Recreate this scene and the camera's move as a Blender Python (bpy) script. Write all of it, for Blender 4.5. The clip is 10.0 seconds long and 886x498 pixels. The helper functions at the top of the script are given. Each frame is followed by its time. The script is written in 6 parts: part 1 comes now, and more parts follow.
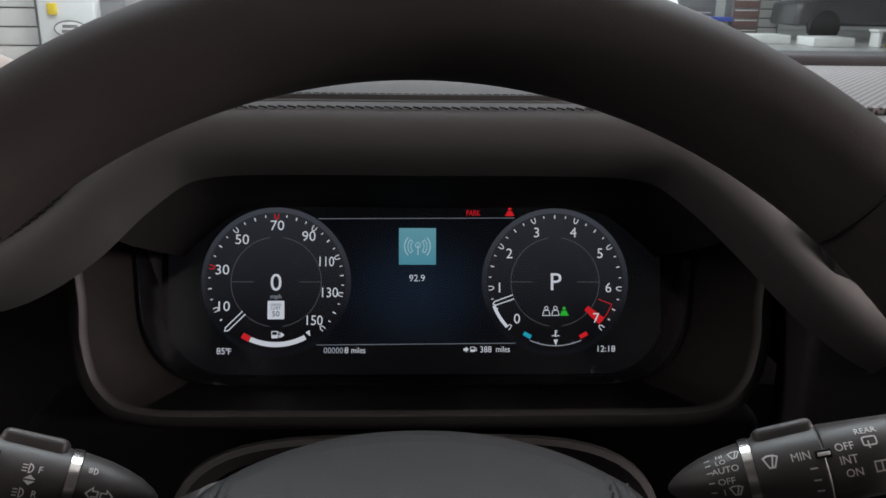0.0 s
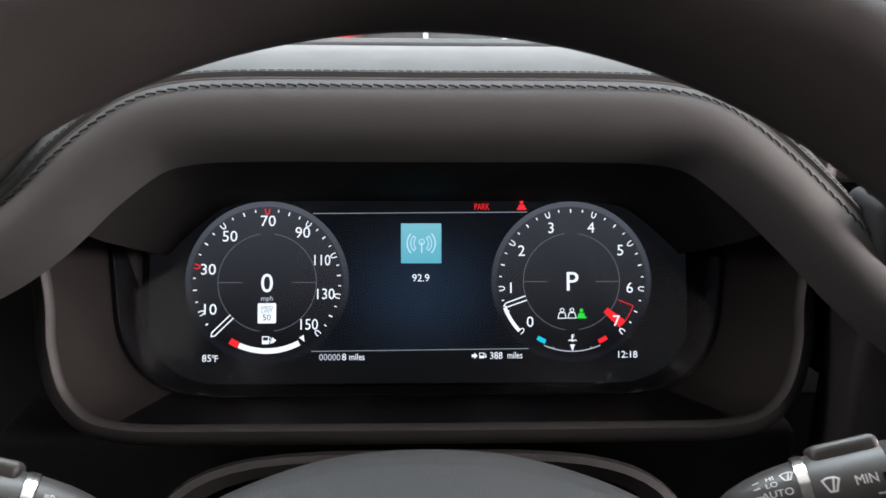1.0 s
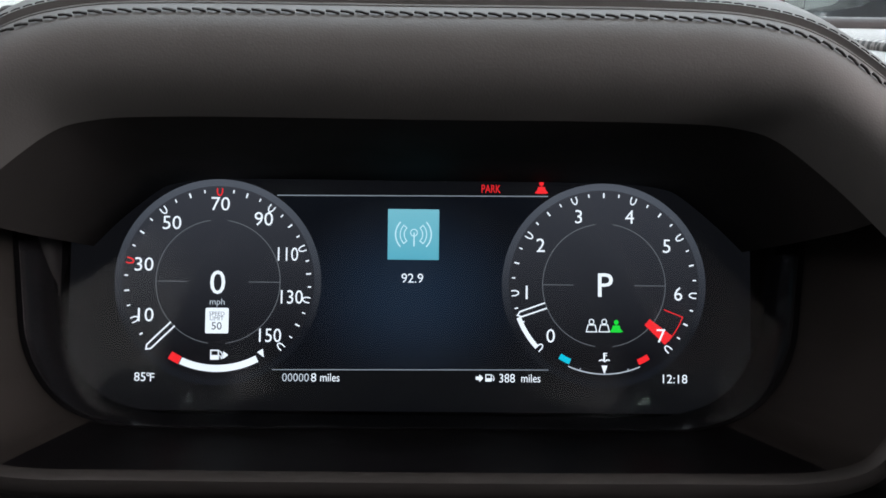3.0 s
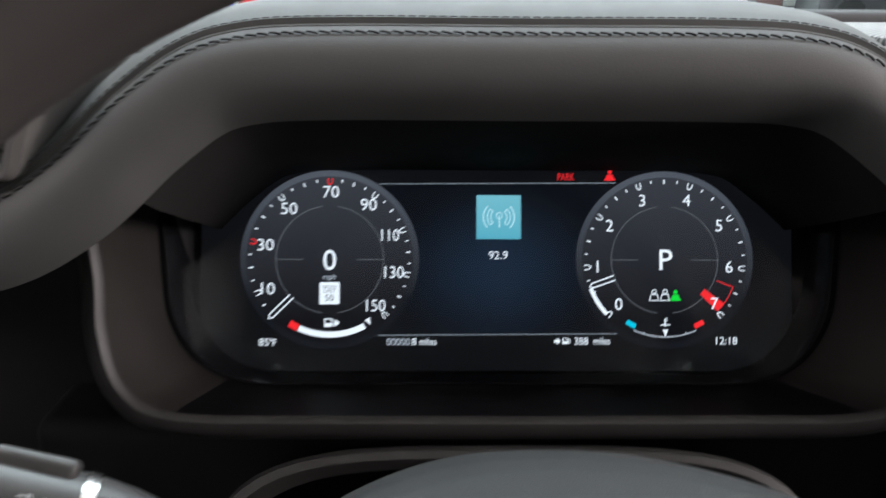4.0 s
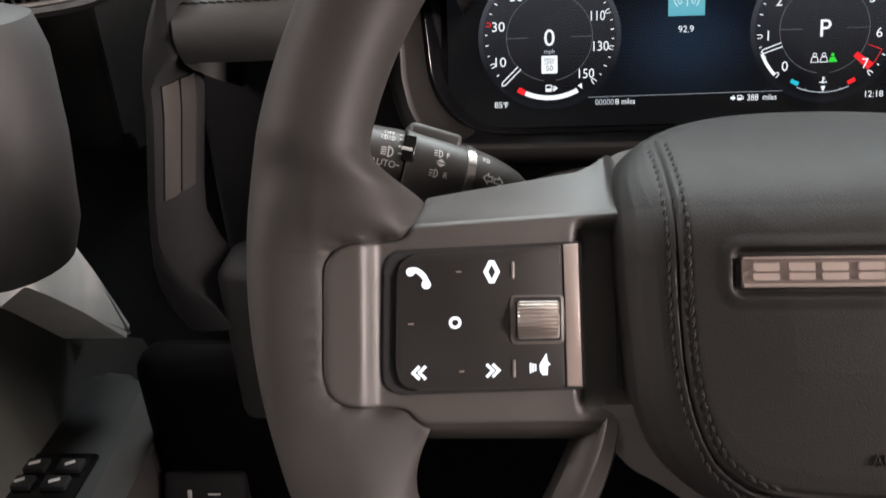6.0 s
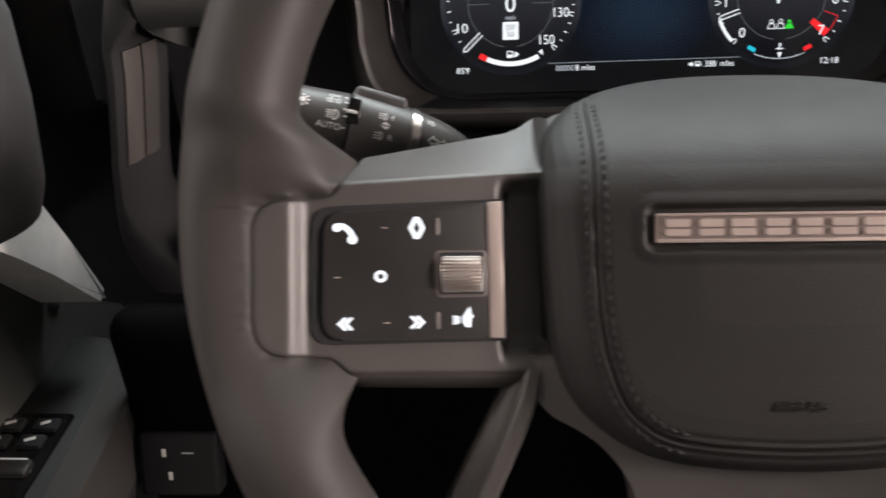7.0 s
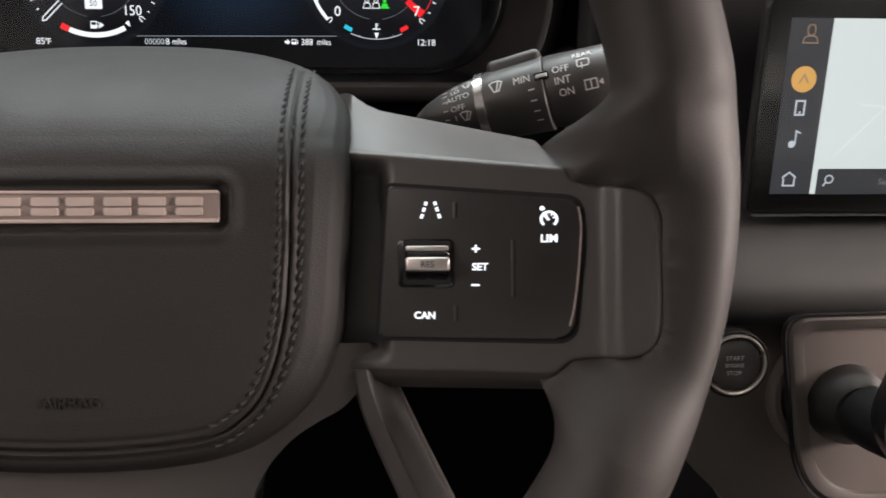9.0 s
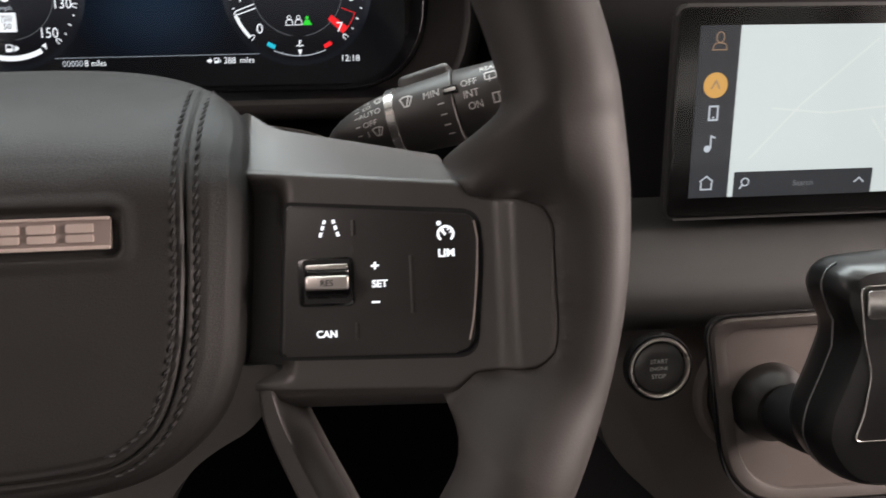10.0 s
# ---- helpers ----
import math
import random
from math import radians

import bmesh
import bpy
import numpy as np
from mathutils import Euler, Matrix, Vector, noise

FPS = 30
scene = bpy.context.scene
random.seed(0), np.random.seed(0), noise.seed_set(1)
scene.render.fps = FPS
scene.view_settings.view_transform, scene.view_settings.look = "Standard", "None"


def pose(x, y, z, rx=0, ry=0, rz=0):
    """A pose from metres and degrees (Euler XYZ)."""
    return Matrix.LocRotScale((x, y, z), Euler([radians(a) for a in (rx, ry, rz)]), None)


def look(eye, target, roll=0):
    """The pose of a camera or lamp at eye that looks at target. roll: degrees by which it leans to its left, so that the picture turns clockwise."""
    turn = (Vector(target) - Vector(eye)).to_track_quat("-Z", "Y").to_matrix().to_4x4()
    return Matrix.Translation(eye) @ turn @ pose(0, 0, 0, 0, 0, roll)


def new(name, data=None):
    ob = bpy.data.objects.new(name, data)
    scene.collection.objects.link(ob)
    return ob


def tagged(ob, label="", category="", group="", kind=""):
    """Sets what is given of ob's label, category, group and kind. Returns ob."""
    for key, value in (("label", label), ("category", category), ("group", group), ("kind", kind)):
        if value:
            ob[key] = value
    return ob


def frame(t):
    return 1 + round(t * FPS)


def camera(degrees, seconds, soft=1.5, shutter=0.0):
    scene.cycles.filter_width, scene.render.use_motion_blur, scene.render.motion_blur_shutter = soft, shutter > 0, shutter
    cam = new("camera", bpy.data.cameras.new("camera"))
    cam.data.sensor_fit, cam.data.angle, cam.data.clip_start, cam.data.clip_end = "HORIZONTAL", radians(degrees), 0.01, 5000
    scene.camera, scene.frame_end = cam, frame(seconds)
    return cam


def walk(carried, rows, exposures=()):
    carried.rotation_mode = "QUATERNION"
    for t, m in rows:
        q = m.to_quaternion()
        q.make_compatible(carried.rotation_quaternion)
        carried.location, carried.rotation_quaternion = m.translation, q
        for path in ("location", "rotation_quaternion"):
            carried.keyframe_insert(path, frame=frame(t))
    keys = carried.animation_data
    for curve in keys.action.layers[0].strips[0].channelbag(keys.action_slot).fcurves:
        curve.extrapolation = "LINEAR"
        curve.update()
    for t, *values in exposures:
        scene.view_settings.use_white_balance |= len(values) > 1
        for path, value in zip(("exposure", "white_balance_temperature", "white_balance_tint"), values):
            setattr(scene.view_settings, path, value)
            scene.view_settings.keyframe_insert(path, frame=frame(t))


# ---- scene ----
cam = camera(57.0, 10.0, soft=1.6, shutter=0.4)
PATH = [
    (0, (-0.002, 0.05, 1.567), (0.07, 1.952, 0.955), 0.8),
    (0.5, (-0.002, 0.062, 1.563), (0.062, 1.967, 0.955), 0.8),
    (1, (-0.003, 0.087, 1.550), (0.065, 1.987, 0.954), 0.55),
    (1.5, (-0.008, 0.119, 1.533), (0.08, 2.043, 0.955), 0.9),
    (2, (-0.002, 0.147, 1.525), (0.07, 2.07, 0.944), 0.9),
    (2.2, (0.003, 0.157, 1.522), (0.058, 2.077, 0.932), 0.9),
    (3.3, (0.008, 0.176, 1.518), (0.037, 2.091, 0.9235), 0.9),
    (3.5, (0.002, 0.168, 1.519), (0.043, 2.083, 0.9316), 0.9),
    (4, (-0.033, 0.125, 1.532), (-0.004, 2.025, 0.900), 0.43),
    (4.2, (-0.0467, 0.1052, 1.535), (-0.044, 2.005, 0.862), 0.14),
    (4.5, (-0.072, 0.078, 1.529), (-0.085, 1.96, 0.852), -0.4),
    (5, (-0.095, 0.035, 1.532), (-0.178, 1.881, 0.765), -1.7),
    (5.2, (-0.101, 0.026, 1.53), (-0.207, 1.851, 0.718), -2.4),
    (5.5, (-0.11, 0.012, 1.527), (-0.23, 1.82, 0.681), -2.5),
    (5.7, (-0.114, 0.004, 1.525), (-0.247, 1.793, 0.64), -2.7),
    (6.8, (-0.106, -0.015, 1.522), (-0.257, 1.716, 0.533), -3.2),
    (7, (-0.091, -0.015, 1.523), (-0.23, 1.714, 0.527), -2.9),
    (7.5, (-0.043, -0.01, 1.522), (-0.133, 1.716, 0.515), -2.3),
    (8, (0.018, -0.003, 1.517), (0.015, 1.722, 0.506), -0.8),
    (8.5, (0.062, 0.002, 1.512), (0.134, 1.72, 0.49), 0.6),
    (9, (0.089, 0.002, 1.51), (0.221, 1.713, 0.484), 1.8),
    (9.6, (0.099, 0.002, 1.511), (0.277, 1.708, 0.483), 2.1),
    (10, (0.107, 0.001, 1.512), (0.334, 1.717, 0.51), 1.3),
]
EXPOSURES = [(0.0, -0.74, 6250, 13), (0.2, -0.17, 6250, 13), (0.4, 0.27, 6150, 11), (1.2, 0.38, 6150, 10), (2.0, 0.44, 6150, 8), (3.6, 0.16, 6000, 8), (4.0, 0.24, 6000, 6), (4.6, 0.40, 6150, 7), (5.2, 0.33, 6450, 10), (10.0, 0.33, 6500, 10)]
walk(cam, [(t, look(eye, target, roll)) for t, eye, target, roll in PATH], EXPOSURES)

# ---- world and lamps: a bright workshop, lit by strips under its ceiling, and unseen cabin fills ----
world = bpy.data.worlds.new("workshop_air")
scene.world = world
world.use_nodes = True
world.node_tree.nodes["Background"].inputs["Color"].default_value = (0.85, 0.92, 1.0, 1)
world.node_tree.nodes["Background"].inputs["Strength"].default_value = 0.02


def area_lamp(name, at, target, size_x, size_y, power, colour):
    data = bpy.data.lights.new(name, "AREA")
    data.shape, data.size, data.size_y, data.energy, data.color = "RECTANGLE", size_x, size_y, power, colour
    ob = new(name, data)
    ob.matrix_world = look(at, target)
    return ob


LAMPS = [
    ((0.4, 3.1, 4.9), (0.4, 3.0, 0.0), 6.0, 1.6, 430, (0.92, 0.97, 1.0)),
    ((0.4, 11.0, 4.9), (0.4, 10.99, 0.0), 12.0, 1.6, 1400, (0.95, 0.98, 1.0)),
    ((0.4, 18.0, 4.9), (0.4, 17.99, 0.0), 14.0, 1.6, 1900, (0.95, 0.98, 1.0)),
    ((0.4, 26.0, 4.9), (0.4, 25.99, 0.0), 16.0, 1.6, 1900, (0.95, 0.98, 1.0)),
    # unseen warm lamps, added left, right and behind the car to light the cabin
    ((-3.2, -0.6, 4.4), (0.0, -0.3, 1.2), 1.2, 5.0, 190, (1.0, 0.84, 0.80)),
    ((4.8, -0.75, 3.25), (0.3, 0.0, 1.2), 1.2, 3.6, 1080, (1.0, 0.84, 0.79)),
    ((0.4, -4.5, 4.4), (0.2, 0.0, 1.3), 5.0, 1.4, 270, (1.0, 0.84, 0.80)),
]


# ---- materials ----
def nodes_of(name):
    m = bpy.data.materials.new(name)
    m.use_nodes = True
    t = m.node_tree
    return m, t, t.nodes["Principled BSDF"]


def surface(name, colour, rough=0.5, metal=0.0, grain=0.0, depth=0.0, spots=0.15, coat=0.0, voronoi=False, spec=0.5, wear=60.0):
    """A surface with a fine relief (grain per metre, depth in metres) and a broad unevenness of colour and gloss."""
    m, t, b = nodes_of(name)
    co = t.nodes.new("ShaderNodeTexCoord")
    broad = t.nodes.new("ShaderNodeTexNoise")
    broad.inputs["Scale"].default_value, broad.inputs["Detail"].default_value = wear, 4
    t.links.new(co.outputs["Object"], broad.inputs["Vector"])
    mix = t.nodes.new("ShaderNodeMix")
    mix.data_type = "RGBA"
    mix.inputs["A"].default_value = (*[c * (1 - spots) for c in colour], 1)
    mix.inputs["B"].default_value = (*[min(1, c * (1 + spots)) for c in colour], 1)
    t.links.new(broad.outputs["Fac"], mix.inputs["Factor"])
    t.links.new(mix.outputs["Result"], b.inputs["Base Color"])
    span = t.nodes.new("ShaderNodeMapRange")
    span.inputs["To Min"].default_value, span.inputs["To Max"].default_value = max(0.02, rough * 0.88), min(1, rough * 1.12)
    t.links.new(broad.outputs["Fac"], span.inputs["Value"])
    t.links.new(span.outputs["Result"], b.inputs["Roughness"])
    b.inputs["Metallic"].default_value, b.inputs["Coat Weight"].default_value = metal, coat
    b.inputs["Specular IOR Level"].default_value = spec
    if grain:
        fine = t.nodes.new("ShaderNodeTexVoronoi" if voronoi else "ShaderNodeTexNoise")
        fine.inputs["Scale"].default_value = grain
        t.links.new(co.outputs["Object"], fine.inputs["Vector"])
        bump = t.nodes.new("ShaderNodeBump")
        bump.inputs["Strength"].default_value, bump.inputs["Distance"].default_value = 0.6, depth
        t.links.new(fine.outputs["Distance" if voronoi else "Fac"], bump.inputs["Height"])
        t.links.new(bump.outputs["Normal"], b.inputs["Normal"])
    return m


def glow(name, colour, strength=1.0, rough=0.3):
    """What gives off light: a lit display element or a backlit symbol."""
    m, t, b = nodes_of(name)
    b.inputs["Base Color"].default_value = (0.01, 0.01, 0.01, 1)
    b.inputs["Roughness"].default_value = rough
    b.inputs["Specular IOR Level"].default_value = 0.0
    b.inputs["Emission Color"].default_value = (*colour, 1)
    b.inputs["Emission Strength"].default_value = strength
    return m


def glow_ramp(name, low, high, y0, y1, strength=1.0):
    """A display face whose glow runs from low to high along its own y axis."""
    m, t, b = nodes_of(name)
    b.inputs["Base Color"].default_value = (0.01, 0.01, 0.01, 1)
    b.inputs["Specular IOR Level"].default_value = 0.0
    co = t.nodes.new("ShaderNodeTexCoord")
    sep = t.nodes.new("ShaderNodeSeparateXYZ")
    span = t.nodes.new("ShaderNodeMapRange")
    mix = t.nodes.new("ShaderNodeMix")
    mix.data_type = "RGBA"
    span.inputs["From Min"].default_value, span.inputs["From Max"].default_value = y0, y1
    mix.inputs["A"].default_value, mix.inputs["B"].default_value = (*low, 1), (*high, 1)
    t.links.new(co.outputs["Object"], sep.inputs["Vector"])
    t.links.new(sep.outputs["Y"], span.inputs["Value"])
    t.links.new(span.outputs["Result"], mix.inputs["Factor"])
    t.links.new(mix.outputs["Result"], b.inputs["Emission Color"])
    b.inputs["Emission Strength"].default_value = strength
    return m


def glow_pool(name, middle, edge, centre, reach, strength=1.0):
    """A display face that glows from middle, at a point of its plane, out to edge."""
    m, t, b = nodes_of(name)
    b.inputs["Base Color"].default_value = (0.01, 0.01, 0.01, 1)
    b.inputs["Specular IOR Level"].default_value = 0.0
    co, place, size = t.nodes.new("ShaderNodeTexCoord"), t.nodes.new("ShaderNodeMapping"), t.nodes.new("ShaderNodeVectorMath")
    span, mix = t.nodes.new("ShaderNodeMapRange"), t.nodes.new("ShaderNodeMix")
    place.inputs["Scale"].default_value = (1 / reach[0], 1 / reach[1], 0)
    place.inputs["Location"].default_value = (-centre[0] / reach[0], -centre[1] / reach[1], 0)
    size.operation, mix.data_type, span.interpolation_type = "LENGTH", "RGBA", "SMOOTHSTEP"
    mix.inputs["A"].default_value, mix.inputs["B"].default_value = (*middle, 1), (*edge, 1)
    t.links.new(co.outputs["Object"], place.inputs["Vector"])
    t.links.new(place.outputs["Vector"], size.inputs[0])
    t.links.new(size.outputs["Value"], span.inputs["Value"])
    t.links.new(span.outputs["Result"], mix.inputs["Factor"])
    t.links.new(mix.outputs["Result"], b.inputs["Emission Color"])
    b.inputs["Emission Strength"].default_value = strength
    return m


def pane(name, tint=(1, 1, 1), rough=0.02, ior=1.45):
    """Thin clear glass: it lets all through and mirrors by the angle."""
    m, t, b = nodes_of(name)
    t.nodes.remove(b)
    clear, shine, mix, fres = (t.nodes.new("ShaderNode" + n) for n in ("BsdfTransparent", "BsdfGlossy", "MixShader", "Fresnel"))
    clear.inputs["Color"].default_value = (*tint, 1)
    shine.inputs["Roughness"].default_value = rough
    fres.inputs["IOR"].default_value = ior
    t.links.new(fres.outputs["Fac"], mix.inputs["Fac"])
    t.links.new(clear.outputs["BSDF"], mix.inputs[1])
    t.links.new(shine.outputs["BSDF"], mix.inputs[2])
    t.links.new(mix.outputs["Shader"], t.nodes["Material Output"].inputs["Surface"])
    return m


LEATHER = surface("black_grained_leather", (0.0305, 0.0315, 0.0300), 0.66, grain=1500, depth=0.00005, voronoi=True, spots=0.12)
RIM_LEATHER = surface("smooth_wheel_leather", (0.034, 0.031, 0.029), 0.58, spec=0.30, grain=1700, depth=0.00004, voronoi=True, spots=0.12)
COVER = surface("airbag_cover_vinyl", (0.0165, 0.0157, 0.0148), 0.58, spec=0.32, grain=2000, depth=0.00010, voronoi=True, spots=0.1)
TRIM = surface("lit_armrest_grey", (0.045, 0.042, 0.040), 0.42, grain=2500, depth=0.00003, spots=0.08)
SOFT = surface("soft_touch_plastic", (0.022, 0.022, 0.022), 0.6, grain=1800, depth=0.0001, spots=0.12)
DASH_TOP = surface("grey_dash_top", (0.055, 0.053, 0.050), 0.45, grain=1800, depth=0.0001, spots=0.12)
DOOR_GREY = surface("green_grey_door_plastic", (0.075, 0.078, 0.070), 0.5, grain=1500, depth=0.0001, spots=0.12)
DARK = surface("unlit_black_plastic", (0.011, 0.011, 0.012), 0.7, spec=0.3, grain=900, depth=0.0001)
GLOSS = surface("gloss_black_plastic", (0.006, 0.006, 0.006), 0.14, spots=0.1)
SATIN = surface("satin_black_switch_plastic", (0.018, 0.0165, 0.0155), 0.38, grain=3000, depth=0.00002, spots=0.1)
CHROME = surface("satin_chrome", (0.62, 0.60, 0.58), 0.24, 1.0, spots=0.08)
BRONZE = surface("brushed_badge_metal", (0.52, 0.43, 0.39), 0.42, 0.45, grain=1500, depth=0.00003, spots=0.15)
BRONZE_DARK = surface("badge_recess_metal", (0.27, 0.22, 0.20), 0.42, 0.45, spots=0.15)
GUN = surface("warm_grey_satin_paint", (0.092, 0.080, 0.073), 0.40, 0.0, grain=2500, depth=0.00003, spots=0.1)
FLANK = surface("pale_warm_grey_satin", (0.34, 0.285, 0.26), 0.40, 0.2, grain=2500, depth=0.00002, spots=0.08)
CARRIER_TRIM = surface("satin_spoke_paint", (0.051, 0.0465, 0.043), 0.46, 0.0, grain=2500, depth=0.00003, spots=0.1)
LIP = surface("matt_dark_lip", (0.013, 0.0125, 0.012), 0.55, spec=0.28, grain=1800, depth=0.0001, spots=0.12)
FLOCK = surface("black_flock", (0.008, 0.0078, 0.0075), 0.9, grain=2500, depth=0.0001, spec=0.12)
STALK = surface("satin_stalk_plastic", (0.042, 0.040, 0.038), 0.42, grain=2500, depth=0.00002, spots=0.1)
CAP = surface("smoked_button_cap", (0.055, 0.052, 0.050), 0.20, spots=0.15)
LEVER = surface("satin_black_lever", (0.010, 0.010, 0.010), 0.32, grain=2500, depth=0.00002)
HOOD_THREAD = surface("dark_grey_thread", (0.013, 0.013, 0.0125), 0.8, spec=0.2)
RECESS = surface("satin_brown_grey_recess", (0.15, 0.128, 0.117), 0.45, 0.0, grain=2500, depth=0.00003, spots=0.1)
SIDE_WALL = surface("dark_grey_binnacle_plastic", (0.0095, 0.0086, 0.0078), 0.6, spec=0.12, grain=1800, depth=0.0001, spots=0.1)
FLOOR_BLACK = surface("matt_black_floor_and_knee_shade", (0.0022, 0.0022, 0.0026), 0.5, spec=0.06, grain=1800, depth=0.00005)
PANEL = surface("smoked_display_surround", (0.006, 0.006, 0.007), 0.18, spots=0.1, spec=0.3)
RING = surface("satin_ring_metal", (0.62, 0.57, 0.53), 0.28, 0.7, spots=0.1)
THREAD = surface("black_thread", (0.012, 0.012, 0.012), 0.8)
PRINT = surface("white_printed_symbol", (0.60, 0.60, 0.58), 0.6)
WHITE_TRIM = surface("light_door_trim", (0.80, 0.78, 0.75), 0.5, grain=600, depth=0.0001)
WHEEL_METAL = surface("satin_wheel_metal", (0.52, 0.48, 0.45), 0.34, 0.9, spots=0.08)
STEEL = surface("screw_steel", (0.35, 0.35, 0.35), 0.35, 1.0)
MESH = surface("grille_metal", (0.105, 0.097, 0.092), 0.42, 0.4)

L_WHITE = glow("display_white", (0.86, 0.90, 0.95), 0.95)
L_SOFT = glow("display_soft_white", (0.55, 0.60, 0.66), 0.8)
L_DIM = glow("display_dim_grey", (0.13, 0.14, 0.15), 1.0)
L_LINE = glow("display_line_grey", (0.22, 0.25, 0.28), 1.0)
L_RED = glow("display_red", (0.80, 0.02, 0.025), 1.0)
L_GREEN = glow("display_green", (0.03, 0.62, 0.04), 1.0)
L_CYAN = glow("display_cyan", (0.02, 0.46, 0.60), 1.0)
L_TILE = glow_ramp("display_tile_blue", (0.10, 0.36, 0.45), (0.17, 0.43, 0.50), -0.011, 0.011)
L_TILELINE = glow("display_tile_symbol", (0.50, 0.72, 0.78), 1.0)
L_INK = glow("display_dark_ink", (0.02, 0.02, 0.025), 1.0)
L_BACK = glow_ramp("display_black", (0.0030, 0.0032, 0.0040), (0.0033, 0.0035, 0.0044), -0.05, 0.05)
L_BLUE = glow_pool("display_blue_field", (0.0085, 0.0165, 0.031), (0.0028, 0.0036, 0.0056), (0.0, -0.004), (0.058, 0.046))
L_FACE = glow_ramp("display_dial_face", (0.0045, 0.0045, 0.006), (0.036, 0.038, 0.046), -0.03, 0.042)
L_RIM = glow_ramp("display_dial_rim", (0.006, 0.007, 0.010), (0.075, 0.082, 0.098), -0.02, 0.042)
L_KEY = glow("backlit_key_white", (0.92, 0.94, 1.0), 1.25)
L_MAP = glow("display_map_pale", (0.55, 0.605, 0.60), 1.0)
L_ROAD = glow("display_map_road", (0.60, 0.645, 0.625), 1.0)
L_BAR = glow("display_bar_grey", (0.028, 0.030, 0.034), 1.0)
L_ORANGE = glow("display_orange", (0.55, 0.30, 0.08), 1.0)
L_BROWN = glow("display_brown_line", (0.28, 0.18, 0.11), 1.0)
PANE = pane("display_cover_glass", rough=0.08)
WINDSCREEN = pane("windscreen_glass", (0.93, 0.96, 0.95))


# ---- building helpers ----
def thing(name, m=None, label="", category="", group="", kind=""):
    ob = new(name)
    ob.empty_display_size = 0.02
    if m is not None:
        ob.matrix_world = m
    return tagged(ob, label, category, group, kind)


def part(name, bm, material, parent=None, label="", smooth=True, m=None):
    """Links a bmesh as one mesh object under a thing or a part."""
    bmesh.ops.recalc_face_normals(bm, faces=bm.faces)
    me = bpy.data.meshes.new(name)
    bm.to_mesh(me)
    bm.free()
    if smooth:
        for p in me.polygons:
            p.use_smooth = True
        me.set_sharp_from_angle(angle=radians(38))
    me.materials.append(material)
    ob = new(name, me)
    if parent is not None:
        ob.parent = parent
    if m is not None:
        ob.matrix_local = m
    if label:
        ob["label"] = label
    return ob


def basis(o, u, v, w):
    """A pose from an origin and three axes."""
    u, v, w = Vector(u).normalized(), Vector(v).normalized(), Vector(w).normalized()
    return Matrix(((u.x, v.x, w.x, o[0]), (u.y, v.y, w.y, o[1]), (u.z, v.z, w.z, o[2]), (0, 0, 0, 1)))


def leaning(o, tilt):
    """A frame that faces the driver: x to the right, y up along a plane that leans back by tilt degrees, z towards the driver."""
    a = radians(tilt)
    return basis(o, (1, 0, 0), (0, math.sin(a), math.cos(a)), (0, -math.cos(a), math.sin(a)))


def loft(bm, rings, closed=True, cap=True):
    """Skin over rings of equally many points. Returns the rows of vertices."""
    rows = [[bm.verts.new(p) for p in ring] for ring in rings]
    n = len(rows[0])
    for a, b in zip(rows, rows[1:]):
        for i in range(n if closed else n - 1):
            j = (i + 1) % n
            bm.faces.new((a[i], a[j], b[j], b[i]))
    if cap and closed:
        bm.faces.new(rows[0][::-1])
        bm.faces.new(rows[-1])
    return rows


def prism(bm, pts, z0, z1, bevel=0.0, segments=2, m=None):
    """A plate of the outline pts between two heights, with rounded edges."""
    sub = bmesh.new()
    lo = [sub.verts.new((x, y, z0)) for x, y in pts]
    hi = [sub.verts.new((x, y, z1)) for x, y in pts]
    n = len(pts)
    sub.faces.new(lo[::-1])
    sub.faces.new(hi)
    for i in range(n):
        sub.faces.new((lo[i], lo[(i + 1) % n], hi[(i + 1) % n], hi[i]))
    if bevel:
        edges = [e for e in sub.edges if e.verts[0].co.z == e.verts[1].co.z]
        bmesh.ops.bevel(sub, geom=edges, offset=bevel, segments=segments, affect="EDGES", profile=0.5)
    if m is not None:
        sub.transform(m)
    join(bm, sub)


def join(bm, sub):
    me = bpy.data.meshes.new("tmp")
    sub.to_mesh(me)
    sub.free()
    bm.from_mesh(me)
    bpy.data.meshes.remove(me)


def box(bm, centre, size, bevel=0.0, segments=2, m=None):
    sub = bmesh.new()
    bmesh.ops.create_cube(sub, size=1.0)
    for v in sub.verts:
        v.co = Vector([v.co[i] * size[i] for i in range(3)])
    if bevel:
        bmesh.ops.bevel(sub, geom=sub.edges[:], offset=bevel, segments=segments, affect="EDGES", profile=0.5)
    for v in sub.verts:
        v.co += Vector(centre)
    if m is not None:
        sub.transform(m)
    join(bm, sub)


def rounded(points, r, steps=5):
    """The outline through points with corners rounded by r (a number, or one for each corner)."""
    out, n = [], len(points)
    for i, p in enumerate(points):
        p = Vector(p)
        a, b = Vector(points[i - 1]) - p, Vector(points[(i + 1) % n]) - p
        q = r[i] if isinstance(r, (list, tuple)) else r
        if q <= 0:
            out.append((p.x, p.y))
            continue
        la, lb = min(q, a.length * 0.49), min(q, b.length * 0.49)
        s, e = p + a.normalized() * la, p + b.normalized() * lb
        for k in range(steps + 1):
            t = k / steps
            c = s * (1 - t) ** 2 + p * 2 * t * (1 - t) + e * t * t
            out.append((c.x, c.y))
    return out


def rect(x0, y0, x1, y1):
    return [(x0, y0), (x1, y0), (x1, y1), (x0, y1)]


